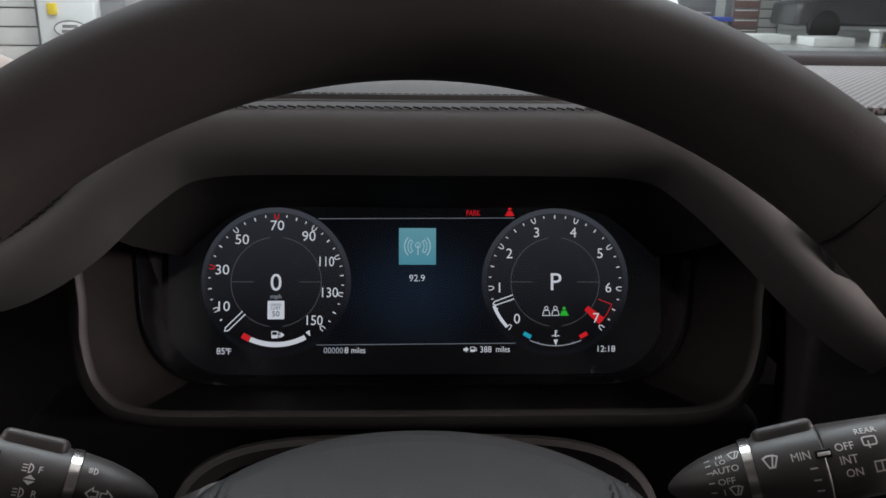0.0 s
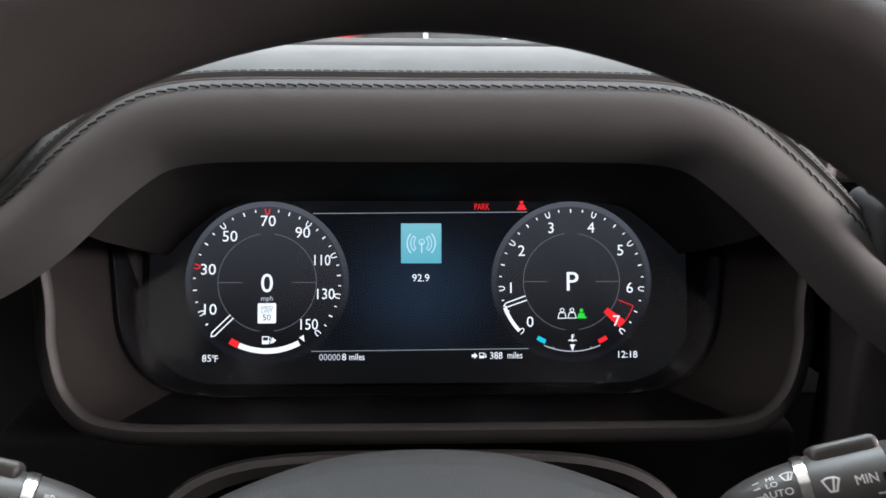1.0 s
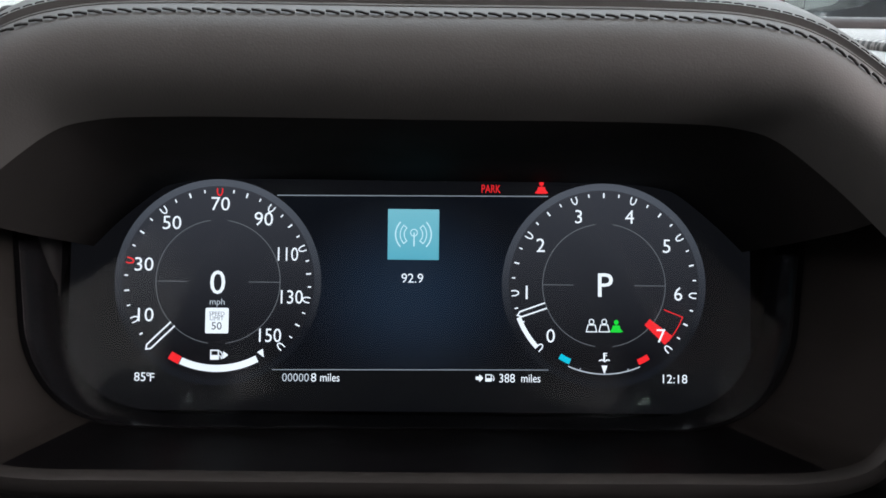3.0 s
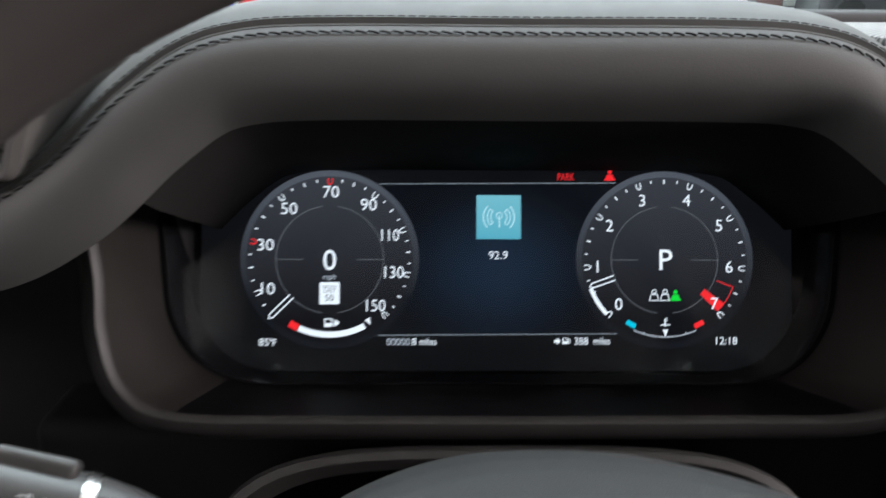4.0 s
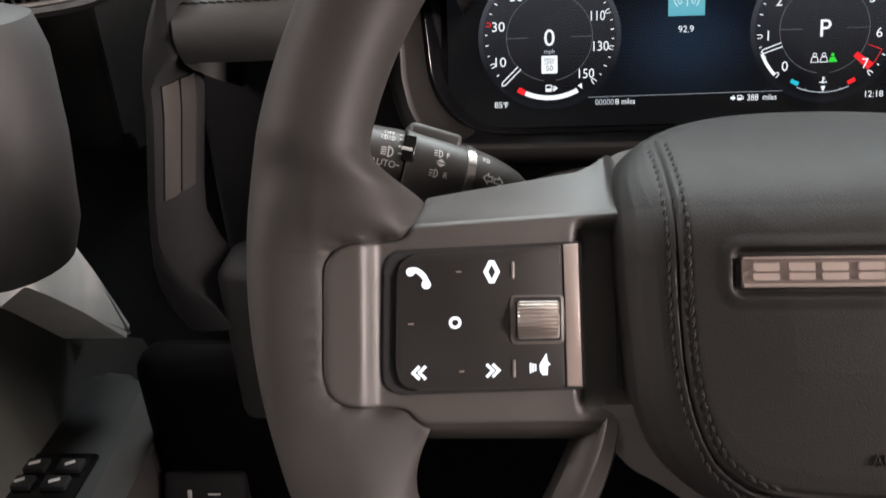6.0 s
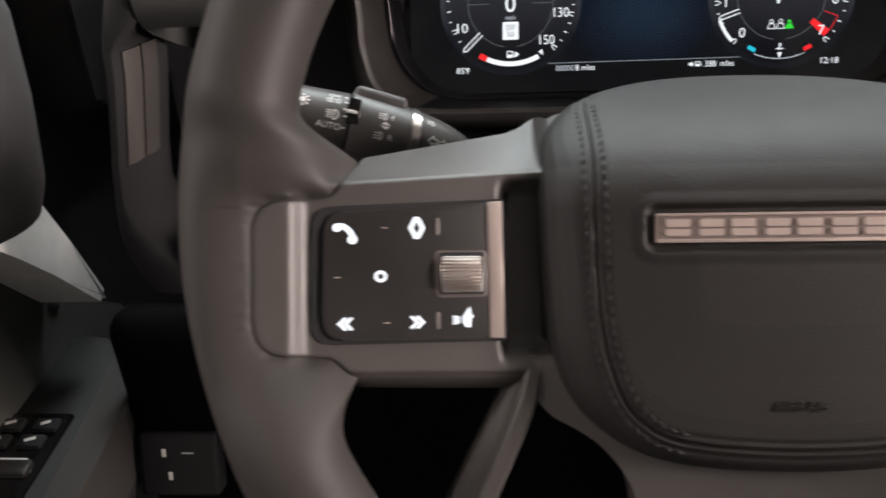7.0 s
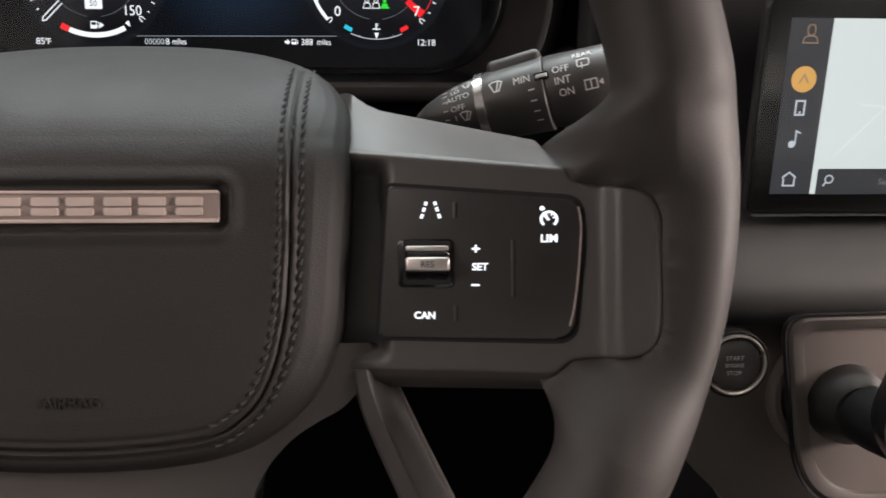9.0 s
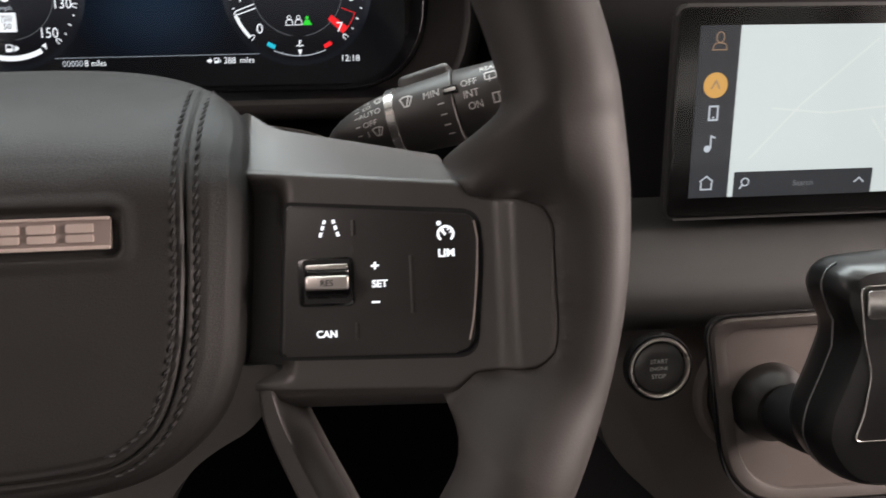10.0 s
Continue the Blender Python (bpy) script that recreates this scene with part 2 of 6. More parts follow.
def spline(points, steps=8, closed=False):
    """A smooth line through points (Catmull-Rom)."""
    pts = [Vector(p) for p in points]
    n = len(pts)
    out = []
    for i in range(n if closed else n - 1):
        if closed:
            p0, p1, p2, p3 = pts[i - 1], pts[i], pts[(i + 1) % n], pts[(i + 2) % n]
        else:
            p0, p1, p2, p3 = pts[max(i - 1, 0)], pts[i], pts[i + 1], pts[min(i + 2, n - 1)]
        for k in range(steps):
            t = k / steps
            out.append(0.5 * (2 * p1 + (p2 - p0) * t + (2 * p0 - 5 * p1 + 4 * p2 - p3) * t * t + (3 * p1 - p0 - 3 * p2 + p3) * t ** 3))
    if not closed:
        out.append(pts[-1])
    return out


def tube(bm, path, radius, sides=10, cap=True):
    """A round tube along a path; radius: a number or a function of the fraction run."""
    rings, n = [], len(path)
    up = Vector((0.123, 0.31, 0.94))
    for i, p in enumerate(path):
        d = (Vector(path[min(i + 1, n - 1)]) - Vector(path[max(i - 1, 0)])).normalized()
        a = d.cross(up).normalized()
        b = d.cross(a)
        r = radius(i / (n - 1)) if callable(radius) else radius
        rings.append([Vector(p) + r * (a * math.cos(k * math.tau / sides) + b * math.sin(k * math.tau / sides)) for k in range(sides)])
    loft(bm, rings, cap=cap)


def lathe(bm, profile, sides=32, m=None):
    """A turned body: profile of (radius, height) about z."""
    sub = bmesh.new()
    loft(sub, [[(r * math.cos(k * math.tau / sides), r * math.sin(k * math.tau / sides), z) for k in range(sides)] for r, z in profile])
    if m is not None:
        sub.transform(m)
    join(bm, sub)


def flat(bm, pts, z):
    bm.faces.new([bm.verts.new((x, y, z)) for x, y in pts])


def sector(bm, c, r0, r1, a0, a1, z, steps=None):
    """A flat piece of a ring; angles in degrees clockwise from the top."""
    steps = steps or max(2, int(abs(a1 - a0) / 3))
    rows = []
    for k in range(steps + 1):
        a = radians(a0 + (a1 - a0) * k / steps)
        rows.append([bm.verts.new((c[0] + r * math.sin(a), c[1] + r * math.cos(a), z)) for r in (r0, r1)])
    for a, b in zip(rows, rows[1:]):
        bm.faces.new((a[0], a[1], b[1], b[0]))


def ribbon(bm, pts, width, z, closed=False):
    """A flat line of even width."""
    n = len(pts)
    pts = [Vector((p[0], p[1])) for p in pts]
    rows = []
    for i in range(n):
        a = pts[i - 1] if (closed or i) else pts[i]
        b = pts[(i + 1) % n] if (closed or i < n - 1) else pts[i]
        d1 = (pts[i] - a).normalized() if (pts[i] - a).length else (b - pts[i]).normalized()
        d2 = (b - pts[i]).normalized() if (b - pts[i]).length else d1
        t = (d1 + d2)
        t = t.normalized() if t.length > 1e-6 else d1
        nrm = Vector((-t.y, t.x))
        k = width / 2 / max(0.5, nrm.dot(Vector((-d1.y, d1.x))))
        rows.append([bm.verts.new((*(pts[i] + nrm * k), z)), bm.verts.new((*(pts[i] - nrm * k), z))])
    for i in range(n if closed else n - 1):
        a, b = rows[i], rows[(i + 1) % n]
        bm.faces.new((a[0], b[0], b[1], a[1]))


def disc(bm, c, r, z, sides=24, ry=None):
    flat(bm, [(c[0] + r * math.cos(k * math.tau / sides), c[1] + (ry or r) * math.sin(k * math.tau / sides)) for k in range(sides)], z)


def lettering(bm, words, c, height, z, width=None, depth=0.0, bold=0.0, spacing=1.0):
    """Words in the built-in font, centred on c, their capitals height tall."""
    cu = bpy.data.curves.new("words", "FONT")
    cu.body, cu.size, cu.extrude, cu.offset, cu.resolution_u, cu.space_character = words, 1.0, 0.0, bold, 3, spacing
    ob = bpy.data.objects.new("words", cu)
    scene.collection.objects.link(ob)
    dg = bpy.context.evaluated_depsgraph_get()
    me = bpy.data.meshes.new_from_object(ob.evaluated_get(dg))
    bpy.data.objects.remove(ob)
    bpy.data.curves.remove(cu)
    sub = bmesh.new()
    sub.from_mesh(me)
    bpy.data.meshes.remove(me)
    xs, ys = [v.co.x for v in sub.verts], [v.co.y for v in sub.verts]
    low = min(ys)
    k = height / (max(ys) - low)
    kx = width / (max(xs) - min(xs)) if width else k
    mx = (max(xs) + min(xs)) / 2
    for v in sub.verts:
        v.co = Vector((c[0] + (v.co.x - mx) * kx, c[1] + (v.co.y - low) * k - height / 2, z))
    if depth:
        for f in bmesh.ops.extrude_face_region(sub, geom=sub.faces[:])["geom"]:
            if isinstance(f, bmesh.types.BMVert):
                f.co.z += depth
    join(bm, sub)


def at_depth(ob, fn):
    """Moves each vertex along z by fn(x, y): lays flat lettering and symbols on a sloping or curved face."""
    for v in ob.data.vertices:
        v.co.z += fn(v.co.x, v.co.y)
    return ob

# ---- the cabin and the workshop round it ----
def ease(x):
    x = max(0.0, min(1.0, x))
    return x * x * (3 - 2 * x)


SCREEN = leaning((0, 0.505, 1.40), 20)
WHEEL = leaning((0, 0.207, 1.395), 31)
TOUCH = leaning((0.292, 0.371, 1.368), 14)
GROUND = 0.2

WALL_PAINT = surface("workshop_wall_paint", (0.62, 0.63, 0.62), 0.7, grain=40, depth=0.002, spots=0.06, wear=0.8)
CONCRETE = surface("painted_workshop_floor", (0.46, 0.46, 0.45), 0.35, grain=12, depth=0.002, spots=0.18, wear=0.6)
PILLAR_CLOTH = surface("pale_pillar_cloth", (0.25, 0.232, 0.212), 0.85, grain=700, depth=0.0003)
HEADLINER = surface("grey_headliner_cloth", (0.30, 0.29, 0.28), 0.9, grain=700, depth=0.0004)


def slab(name, lo, hi, material, label, category, bevel=0.0):
    bm = bmesh.new()
    box(bm, [(a + b) / 2 for a, b in zip(lo, hi)], [b - a for a, b in zip(lo, hi)], bevel)
    ob = part(name, bm, material)
    return tagged(ob, label, category, kind="structure")


slab("ground", (-14, -9, GROUND - 0.2), (20, 32, GROUND), CONCRETE, "pale painted workshop floor with a faint sheen", "floor")
slab("wall_north", (-14, 31.8, GROUND), (20, 32, 5.6), WALL_PAINT, "pale painted workshop wall", "wall")
slab("wall_south", (-14, -9, GROUND), (20, -8.8, 5.6), WALL_PAINT, "pale painted workshop wall", "wall")
slab("wall_west", (-14, -8.8, GROUND), (-13.8, 31.8, 5.6), WALL_PAINT, "pale painted workshop wall", "wall")
slab("wall_east", (19.8, -8.8, GROUND), (20, 31.8, 5.6), WALL_PAINT, "pale painted workshop wall", "wall")
slab("ceiling", (-14, -9, 5.6), (20, 32, 5.8), WALL_PAINT, "pale painted workshop ceiling", "ceiling")
for row in LAMPS:
    area_lamp("strip_light", *row)

# the car's own shell, which shades the cabin
slab("cabin_roof", (-0.50, -2.4, 2.02), (1.26, 0.22, 2.08), HEADLINER, "grey cloth headliner under the car roof", "headliner", 0.01)
slab("cabin_floor", (-0.52, -2.4, 0.62), (1.28, 1.0, 0.68), DARK, "black carpet on the cabin floor", "carpet")
slab("cabin_wall_rear", (-0.50, -2.44, 0.68), (1.26, -2.4, 1.45), SOFT, "dark trim at the back of the cabin", "trim")
slab("cabin_wall_right", (1.22, -2.4, 0.68), (1.28, 0.95, 1.45), SOFT, "dark door panels across the cabin", "door trim")
slab("bulkhead", (-0.52, 0.98, 0.68), (1.28, 1.02, 1.42), DARK, "black bulkhead behind the dashboard", "bulkhead")
slab("roof_rail", (-0.50, -2.4, 1.88), (-0.44, 0.30, 2.02), HEADLINER, "grey cloth rail above the side windows", "rail", 0.01)
slab("roof_rail", (1.22, -2.4, 1.88), (1.28, 0.30, 2.02), HEADLINER, "grey cloth rail above the side windows", "rail", 0.01)
for x, y0, name in ((-0.50, -1.05, "door_pillar"), (1.22, -1.05, "door_pillar"), (-0.50, -2.4, "rear_pillar"), (1.22, -2.4, "rear_pillar")):
    slab(name, (x, y0, 1.45), (x + 0.05, y0 + 0.18, 2.02), HEADLINER, "grey cloth-covered cabin pillar", "pillar", 0.01)


def front_pillar(x, inward):
    """A pale pillar trim that spreads into a broad rounded foot beside the dashboard's top."""
    bm = bmesh.new()
    path = spline([(x + 0.100 * inward, 0.935, 1.36), (x + 0.088 * inward, 0.930, 1.42), (x + 0.034 * inward, 0.920, 1.475), (x - 0.010 * inward, 0.880, 1.53), (x, 0.62, 1.74), (x, 0.22, 2.03)], 6)
    tube(bm, path, lambda f: 0.042 + 0.046 * (1 - ease(f / 0.42)), 24)
    return tagged(part("windscreen_pillar", bm, PILLAR_CLOTH), "pale cloth trim of the sloping windscreen pillar", "pillar", kind="structure")


front_pillar(-0.51, 1)
front_pillar(1.27, -1)
foot, head = (0.97, 1.46), (0.20, 2.03)
sheets = bpy.data.meshes.new("windscreen")
sheets.from_pydata([(x, y + d, z + d) for d in (0, 0.004) for x, (y, z) in ((-0.48, foot), (1.24, foot), (1.24, head), (-0.48, head))], [], [(0, 3, 2, 1)[::-1], (4, 7, 6, 5)[::-1]])
sheets.materials.append(WINDSCREEN)
glass = tagged(new("windscreen", sheets), "clear sloping windscreen above the dashboard", "windscreen", kind="structure")
glass.visible_shadow = False

# ---- dashboard ----
dash = thing("dashboard", Matrix.Identity(4), "dark leather and plastic dashboard with stitched edges", "dashboard")


def dash_piece(name, lo, hi, material, bevel=0.01, label=""):
    bm = bmesh.new()
    box(bm, [(a + b) / 2 for a, b in zip(lo, hi)], [b - a for a, b in zip(lo, hi)], bevel, 4)
    return part(name, bm, material, dash, label)


dash_piece("top_pad", (-0.27, 0.52, 1.45), (1.20, 0.90, 1.492), DASH_TOP, 0.012)
bm = bmesh.new()
rings = []
for y, k in ((0.83, 0.50), (0.84, 0.75), (0.86, 0.95), (0.88, 1.0), (0.91, 1.0), (0.97, 0.94)):
    top = [(-0.268 - 0.08 * f, y, 1.38 + (0.112 - 0.045 * f ** 1.25) * k) for f in (0.0, 0.15, 0.35, 0.55, 0.75, 1.0)]
    rings.append(top + [(-0.348, y, 1.36), (-0.268, y, 1.36)])
loft(bm, rings)
part("corner_pad", bm, DASH_TOP, dash, "sloping end of the dashboard top")
dash_piece("windscreen_ledge", (-0.36, 0.89, 1.44), (1.22, 0.97, 1.505), DARK, 0.008)
dash_piece("lower_panel", (-0.22, 0.46, 0.95), (0.20, 0.52, 1.335), DARK, 0.01)
dash_piece("inner_panel", (-0.22, 0.56, 1.30), (1.20, 0.60, 1.47), DARK, 0.004)
# near-black on the knee panel stands in for the shade below the dashboard
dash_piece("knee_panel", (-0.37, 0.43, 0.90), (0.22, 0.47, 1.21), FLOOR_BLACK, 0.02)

# ---- instrument hood: an arch of leather over the cluster ----
HALF = [(0.0, 0.087), (0.075, 0.087), (0.108, 0.0848), (0.131, 0.0772), (0.155, 0.0590), (0.178, 0.0365), (0.200, 0.0130), (0.220, -0.0040), (0.234, -0.0120)]
# the driver's side runs on as the level roll at the dashboard's end
ARCH = [(-0.2800, 0.0155, 0.003), (-0.262, 0.0155, 0.003), (-0.242, 0.0156, 0.003), (-0.221, 0.0165, 0.002), (-0.200, 0.0215, 0.0)] + [(-x, y, 0.0) for x, y in HALF[5:0:-1]] + [(x, y, 0.0) for x, y in HALF]


def arch_frame(points, steps=8):
    line = spline([(*p, 0)[:3] for p in points], steps)
    out = []
    for i, p in enumerate(line):
        d = (line[min(i + 1, len(line) - 1)] - line[max(i - 1, 0)]).normalized()
        out.append((p, Vector((-d.y, d.x, 0))))
    return out


hood = thing("instrument_hood", SCREEN @ Matrix.Translation((0.003, 0, 0)), "black leather instrument hood with a stitched seam", "instrument hood")
line = arch_frame(ARCH)
# offsets outward across the arch, and towards the driver
SECTION = [(0.052, -0.20), (0.048, -0.14), (0.045, -0.10), (0.036, -0.062), (0.020, -0.026), (0.008, -0.007), (0.0025, -0.0008), (0.0, -0.0012), (-0.0025, 0.0018),
           (-0.008, 0.0070), (-0.016, 0.0098), (-0.024, 0.0085), (-0.031, 0.0040), (-0.036, -0.004), (-0.0385, -0.016), (-0.041, -0.05), (-0.043, -0.098), (-0.02, -0.20)]
bm = bmesh.new()
rings = []
for i, (p, n) in enumerate(line):
    f = i / (len(line) - 1)
    leg = ease((abs(p.x) - 0.13) / 0.09)
    k = 0.88 * (1 - 0.25 * leg) if p.x > 0 else 0.88 - 0.20 * ease((-p.x - 0.150) / 0.075)
    inward = 1 - 0.06 * ease((-p.x - 0.170) / 0.05)
    most = 0.052 - 0.038 * ease((-p.x - 0.165) / 0.035)
    rings.append([p + n * (min(a * k, most) if a > 0 else a * inward) + Vector((0, 0, 0.10 + b)) for a, b in SECTION])
loft(bm, [ring[:14] for ring in rings], closed=False, cap=False)
part("leather_cover", bm, LEATHER, hood)
bm = bmesh.new()
loft(bm, [ring[13:] for ring, (p, n) in zip(rings, line) if abs(p.x) < 0.172], closed=False, cap=False)
part("inner_lining", bm, FLOCK, hood, "matt black lining of the hood")
for k in (0, -1):
    bm = bmesh.new()
    c = sum((Vector(p) for p in rings[k]), Vector()) / len(rings[k])
    loft(bm, [rings[k], [c + (Vector(p) - c) * 0.85 + Vector((-0.003 if k == 0 else 0.003, 0, -0.002)) for p in rings[k]], [c + (Vector(p) - c) * 0.4 + Vector((-0.005 if k == 0 else 0.005, 0, -0.003)) for p in rings[k]]])
    part("rounded_end", bm, LEATHER, hood)
for name, off, r in (("piping", -0.0016, 0.0009), ("piping", 0.0010, 0.0009)):
    bm = bmesh.new()
    tube(bm, [p + n * off + Vector((0, 0, 0.10 - 0.0012 - off * 0.75)) for p, n in line], r, 8)
    part(name, bm, LEATHER, hood, "raised leather piping")


def stitches(parent, pts, normals, material, length=0.0042, gap=0.0018, r=0.00055, label="row of dark thread stitches", slant=0.0):
    """Short thread stitches laid end to end along a line of points."""
    bm = bmesh.new()
    run, k = 0.0, 0
    cum = [0.0]
    for a, b in zip(pts, pts[1:]):
        cum.append(cum[-1] + (b - a).length)

    def at(s):
        for i in range(len(cum) - 1):
            if cum[i + 1] >= s:
                f = (s - cum[i]) / max(1e-9, cum[i + 1] - cum[i])
                return pts[i].lerp(pts[i + 1], f), normals[i]
        return pts[-1], normals[-1]

    while run + length < cum[-1]:
        a, na = at(run)
        b, nb = at(run + length)
        across = (b - a).cross(na).normalized() * slant
        a, b = a - across, b + across
        mid = (a + b) / 2
        tube(bm, [a - na * r * 0.6, mid + na * r * 0.6, b - na * r * 0.6], r, 5)
        run += length + gap
    ob = part("stitching", bm, material, parent, label)
    ob["kind"] = "stuff"
    return ob


stitches(hood, [p + n * -0.0052 + Vector((0, 0, 0.1052)) for p, n in line], [Vector((0, 0, 1)) - n * 0.0 for p, n in line], HOOD_THREAD, 0.0040, 0.0005, 0.00046, slant=0.0004)
stitches(hood, [p + n * 0.0026 + Vector((0, 0, 0.0994)) for p, n in line], [Vector((0, 0, 1))] * len(line), HOOD_THREAD, 0.0030, 0.0009, 0.00022)

# ---- instrument cluster ----
cluster = thing("instrument_cluster", SCREEN, "digital instrument cluster with two lit dials behind black glass", "instrument cluster")
TUB = [(-0.186, 0.072), (-0.180, 0.046), (-0.1700, -0.005), (-0.1680, -0.030), (-0.160, -0.0520), (-0.140, -0.0630), (-0.08, -0.0645), (0.08, -0.0645), (0.140, -0.0630), (0.160, -0.0520), (0.1680, -0.030), (0.1700, -0.005), (0.180, 0.046), (0.186, 0.072)]
tub_line = [(p + Vector((0.004, 0, 0)), n) for p, n in arch_frame(TUB, 8)]
# inward (+) across the lip, and towards the driver
for name, prof, mat, lab in (("binnacle_lip", [(-0.0105, -0.030), (-0.0100, -0.010), (-0.0085, -0.0035), (-0.0055, -0.0006), (-0.0020, 0.0002), (0.0, -0.0015), (0.0006, -0.004)], LIP, "soft dark lip round the lower cluster"),
                             ("binnacle_skirt", [(-0.0150, -0.120), (-0.0120, -0.060), (-0.0105, -0.030)], DARK, "dark outer wall")):
    bm = bmesh.new()
    loft(bm, [[p + n * a + Vector((0, 0, 0.075 + q)) for a, q in prof] for p, n in tub_line], closed=False, cap=False)
    part(name, bm, mat, cluster, lab)
GLASS_Z = 0.019      # the cover glass stands in front of the display itself
GLASS = [(0.165, 0.075), (0.1615, 0.022), (0.1570, -0.026), (0.1490, -0.0420), (0.1370, -0.0530), (0.1180, -0.0590)]
GLASS = rounded(GLASS + [(-x, y) for x, y in GLASS[::-1]], [0.0, 0.010, 0.010, 0.008, 0.008, 0.010, 0.010, 0.008, 0.008, 0.010, 0.010, 0.0], 5)


def wall_row(p, n):
    """From the lip in to the edge of the glass, at the same turn round the middle."""
    a = p + n * 0.0006 + Vector((0, 0, 0.071))
    e = min(GLASS, key=lambda q: abs(math.atan2(q[1] - 0.01, q[0]) - math.atan2(a.y - 0.01, a.x - 0.004)))
    e = Vector((e[0], e[1], GLASS_Z - 0.001))
    return [a.lerp(e, f) for f in (0.0, 0.12, 0.5, 0.9, 1.0)]


for name, chosen, mat, lab in (("side_wall", [q for q in tub_line if q[0].x < -0.135], SIDE_WALL, "grey plastic side wall"),
                               ("side_wall", [q for q in tub_line if q[0].x > 0.143], SIDE_WALL, "grey plastic side wall"),
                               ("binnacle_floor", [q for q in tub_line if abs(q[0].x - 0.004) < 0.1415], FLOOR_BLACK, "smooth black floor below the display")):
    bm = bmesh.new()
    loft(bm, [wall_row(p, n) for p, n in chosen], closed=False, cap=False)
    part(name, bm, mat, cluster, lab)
bm = bmesh.new()
loft(bm, [[(x * k, 0.005 + (y - 0.005) * k, z) for x, y in GLASS] for k, z in ((1.012, GLASS_Z - 0.004), (1.0, GLASS_Z), (0.985, GLASS_Z), (0.96, GLASS_Z - 0.006), (0.945, 0.0006))], cap=False)
part("black_panel", bm, PANEL, cluster, "black panel round the display")
bm = bmesh.new()
flat(bm, rect(-0.172, -0.066, 0.172, 0.078), -0.0012)
part("panel_back", bm, PANEL, cluster, "black backing behind the display", smooth=False)
bm = bmesh.new()
flat(bm, rect(-0.146, -0.0545, 0.146, 0.0545), -0.0006)
part("display_panel", bm, L_BACK, cluster, "unlit black part of the display", smooth=False)
bm = bmesh.new()
flat(bm, [(x * 0.99, 0.005 + (y - 0.005) * 0.99) for x, y in GLASS], GLASS_Z - 0.0005)
pane_ob = part("cover_glass", bm, PANE, cluster, "clear cover glass", smooth=False)
pane_ob.visible_shadow = False

DOT = 0.165 / 668.0


def dots(x, y):
    """The display's own dots, from its top left, to its plane."""
    return ((x - 744.3) * DOT, -(y - 500.5 - 0.0075 * (x - 744.3)) * DOT)


def graphic(name, parent, material, draw, label=""):
    bm = bmesh.new()
    draw(bm)
    return part(name, bm, material, parent, label, smooth=False)


def words(parent, s, x, y, h, material=None, z=0.0009, name="lettering", bold=0.0, width=None):
    return graphic(name, parent, material or L_WHITE, lambda bm: lettering(bm, s, dots(x, y), h * DOT, z, bold=bold, width=width and width * DOT))


def polar(c, r, a):
    a = radians(a)
    return (c[0] + r * DOT * math.sin(a), c[1] + r * DOT * math.cos(a))


def dial(name, centre, label, angles, numerals, red=()):
    c = dots(*centre)
    face = part(name, *(lambda bm: (sector(bm, c, 0.0, 168 * DOT, 0, 360, 0.0, 96), bm)[1:])(bmesh.new()), L_FACE, cluster, label, smooth=False)
    graphic("dial_rim", face, L_RIM, lambda bm: sector(bm, c, 166 * DOT, 178 * DOT, 0, 360, 0.0002, 120), "grey shaded dial rim")
    graphic("inner_circle", face, L_DIM, lambda bm: (sector(bm, c, 106.4 * DOT, 107.6 * DOT, 8, 172, 0.0003, 60), sector(bm, c, 106.4 * DOT, 107.6 * DOT, 188, 352, 0.0003, 60)))
    for s in (-1, 1):
        graphic("centre_line", face, L_DIM, lambda bm: ribbon(bm, [(c[0] + s * 53 * DOT, c[1]), (c[0] + s * 107 * DOT, c[1])], 1.2 * DOT, 0.0003))
    for (n, x, y), a in zip(numerals, angles):
        words(face, n, x, y, 23.5, name="numeral", width={1: None, 2: 27 if n == "10" else 32, 3: 35 if n == "110" else 38}[len(n)])
        # a major mark is a small open hook
        mark = L_RED if n in red else L_WHITE

        def hook(bm, a=a):
            pts = [polar(c, 152 + dr, a + da) for da, dr in ((1.55, 10), (1.6, 3), (0.9, -1.5), (0.0, -2.6), (-0.9, -1.5), (-1.6, 3), (-1.55, 10))]
            ribbon(bm, pts, 2.2 * DOT, 0.0006)
        graphic("major_mark", face, mark, hook)
    return face, c


def minor_marks(face, c, angles, count, before=()):
    def draw(bm):
        for a, b in zip(angles, angles[1:]):
            for k in range(1, count):
                half = 2 * k == count
                mid = a + (b - a) * k / count
                ribbon(bm, [polar(c, 152.5 if half else 155, mid), polar(c, 161, mid)], (2.8 if half else 2.4) * DOT, 0.0006)
        for mid in before:
            ribbon(bm, [polar(c, 155, mid), polar(c, 161, mid)], 3.2 * DOT, 0.0006)
    graphic("minor_marks", face, L_WHITE, draw)


def needle(face, c, a, r0, r1):
    def draw(bm):
        ribbon(bm, [polar(c, r0, a - 2.6), polar(c, r1 - 6, a - 1.7), polar(c, r1, a), polar(c, r1 - 6, a + 1.7), polar(c, r0, a + 2.6)], 2.6 * DOT, 0.0011)
    graphic("needle", face, L_WHITE, draw, "slim white outlined needle")


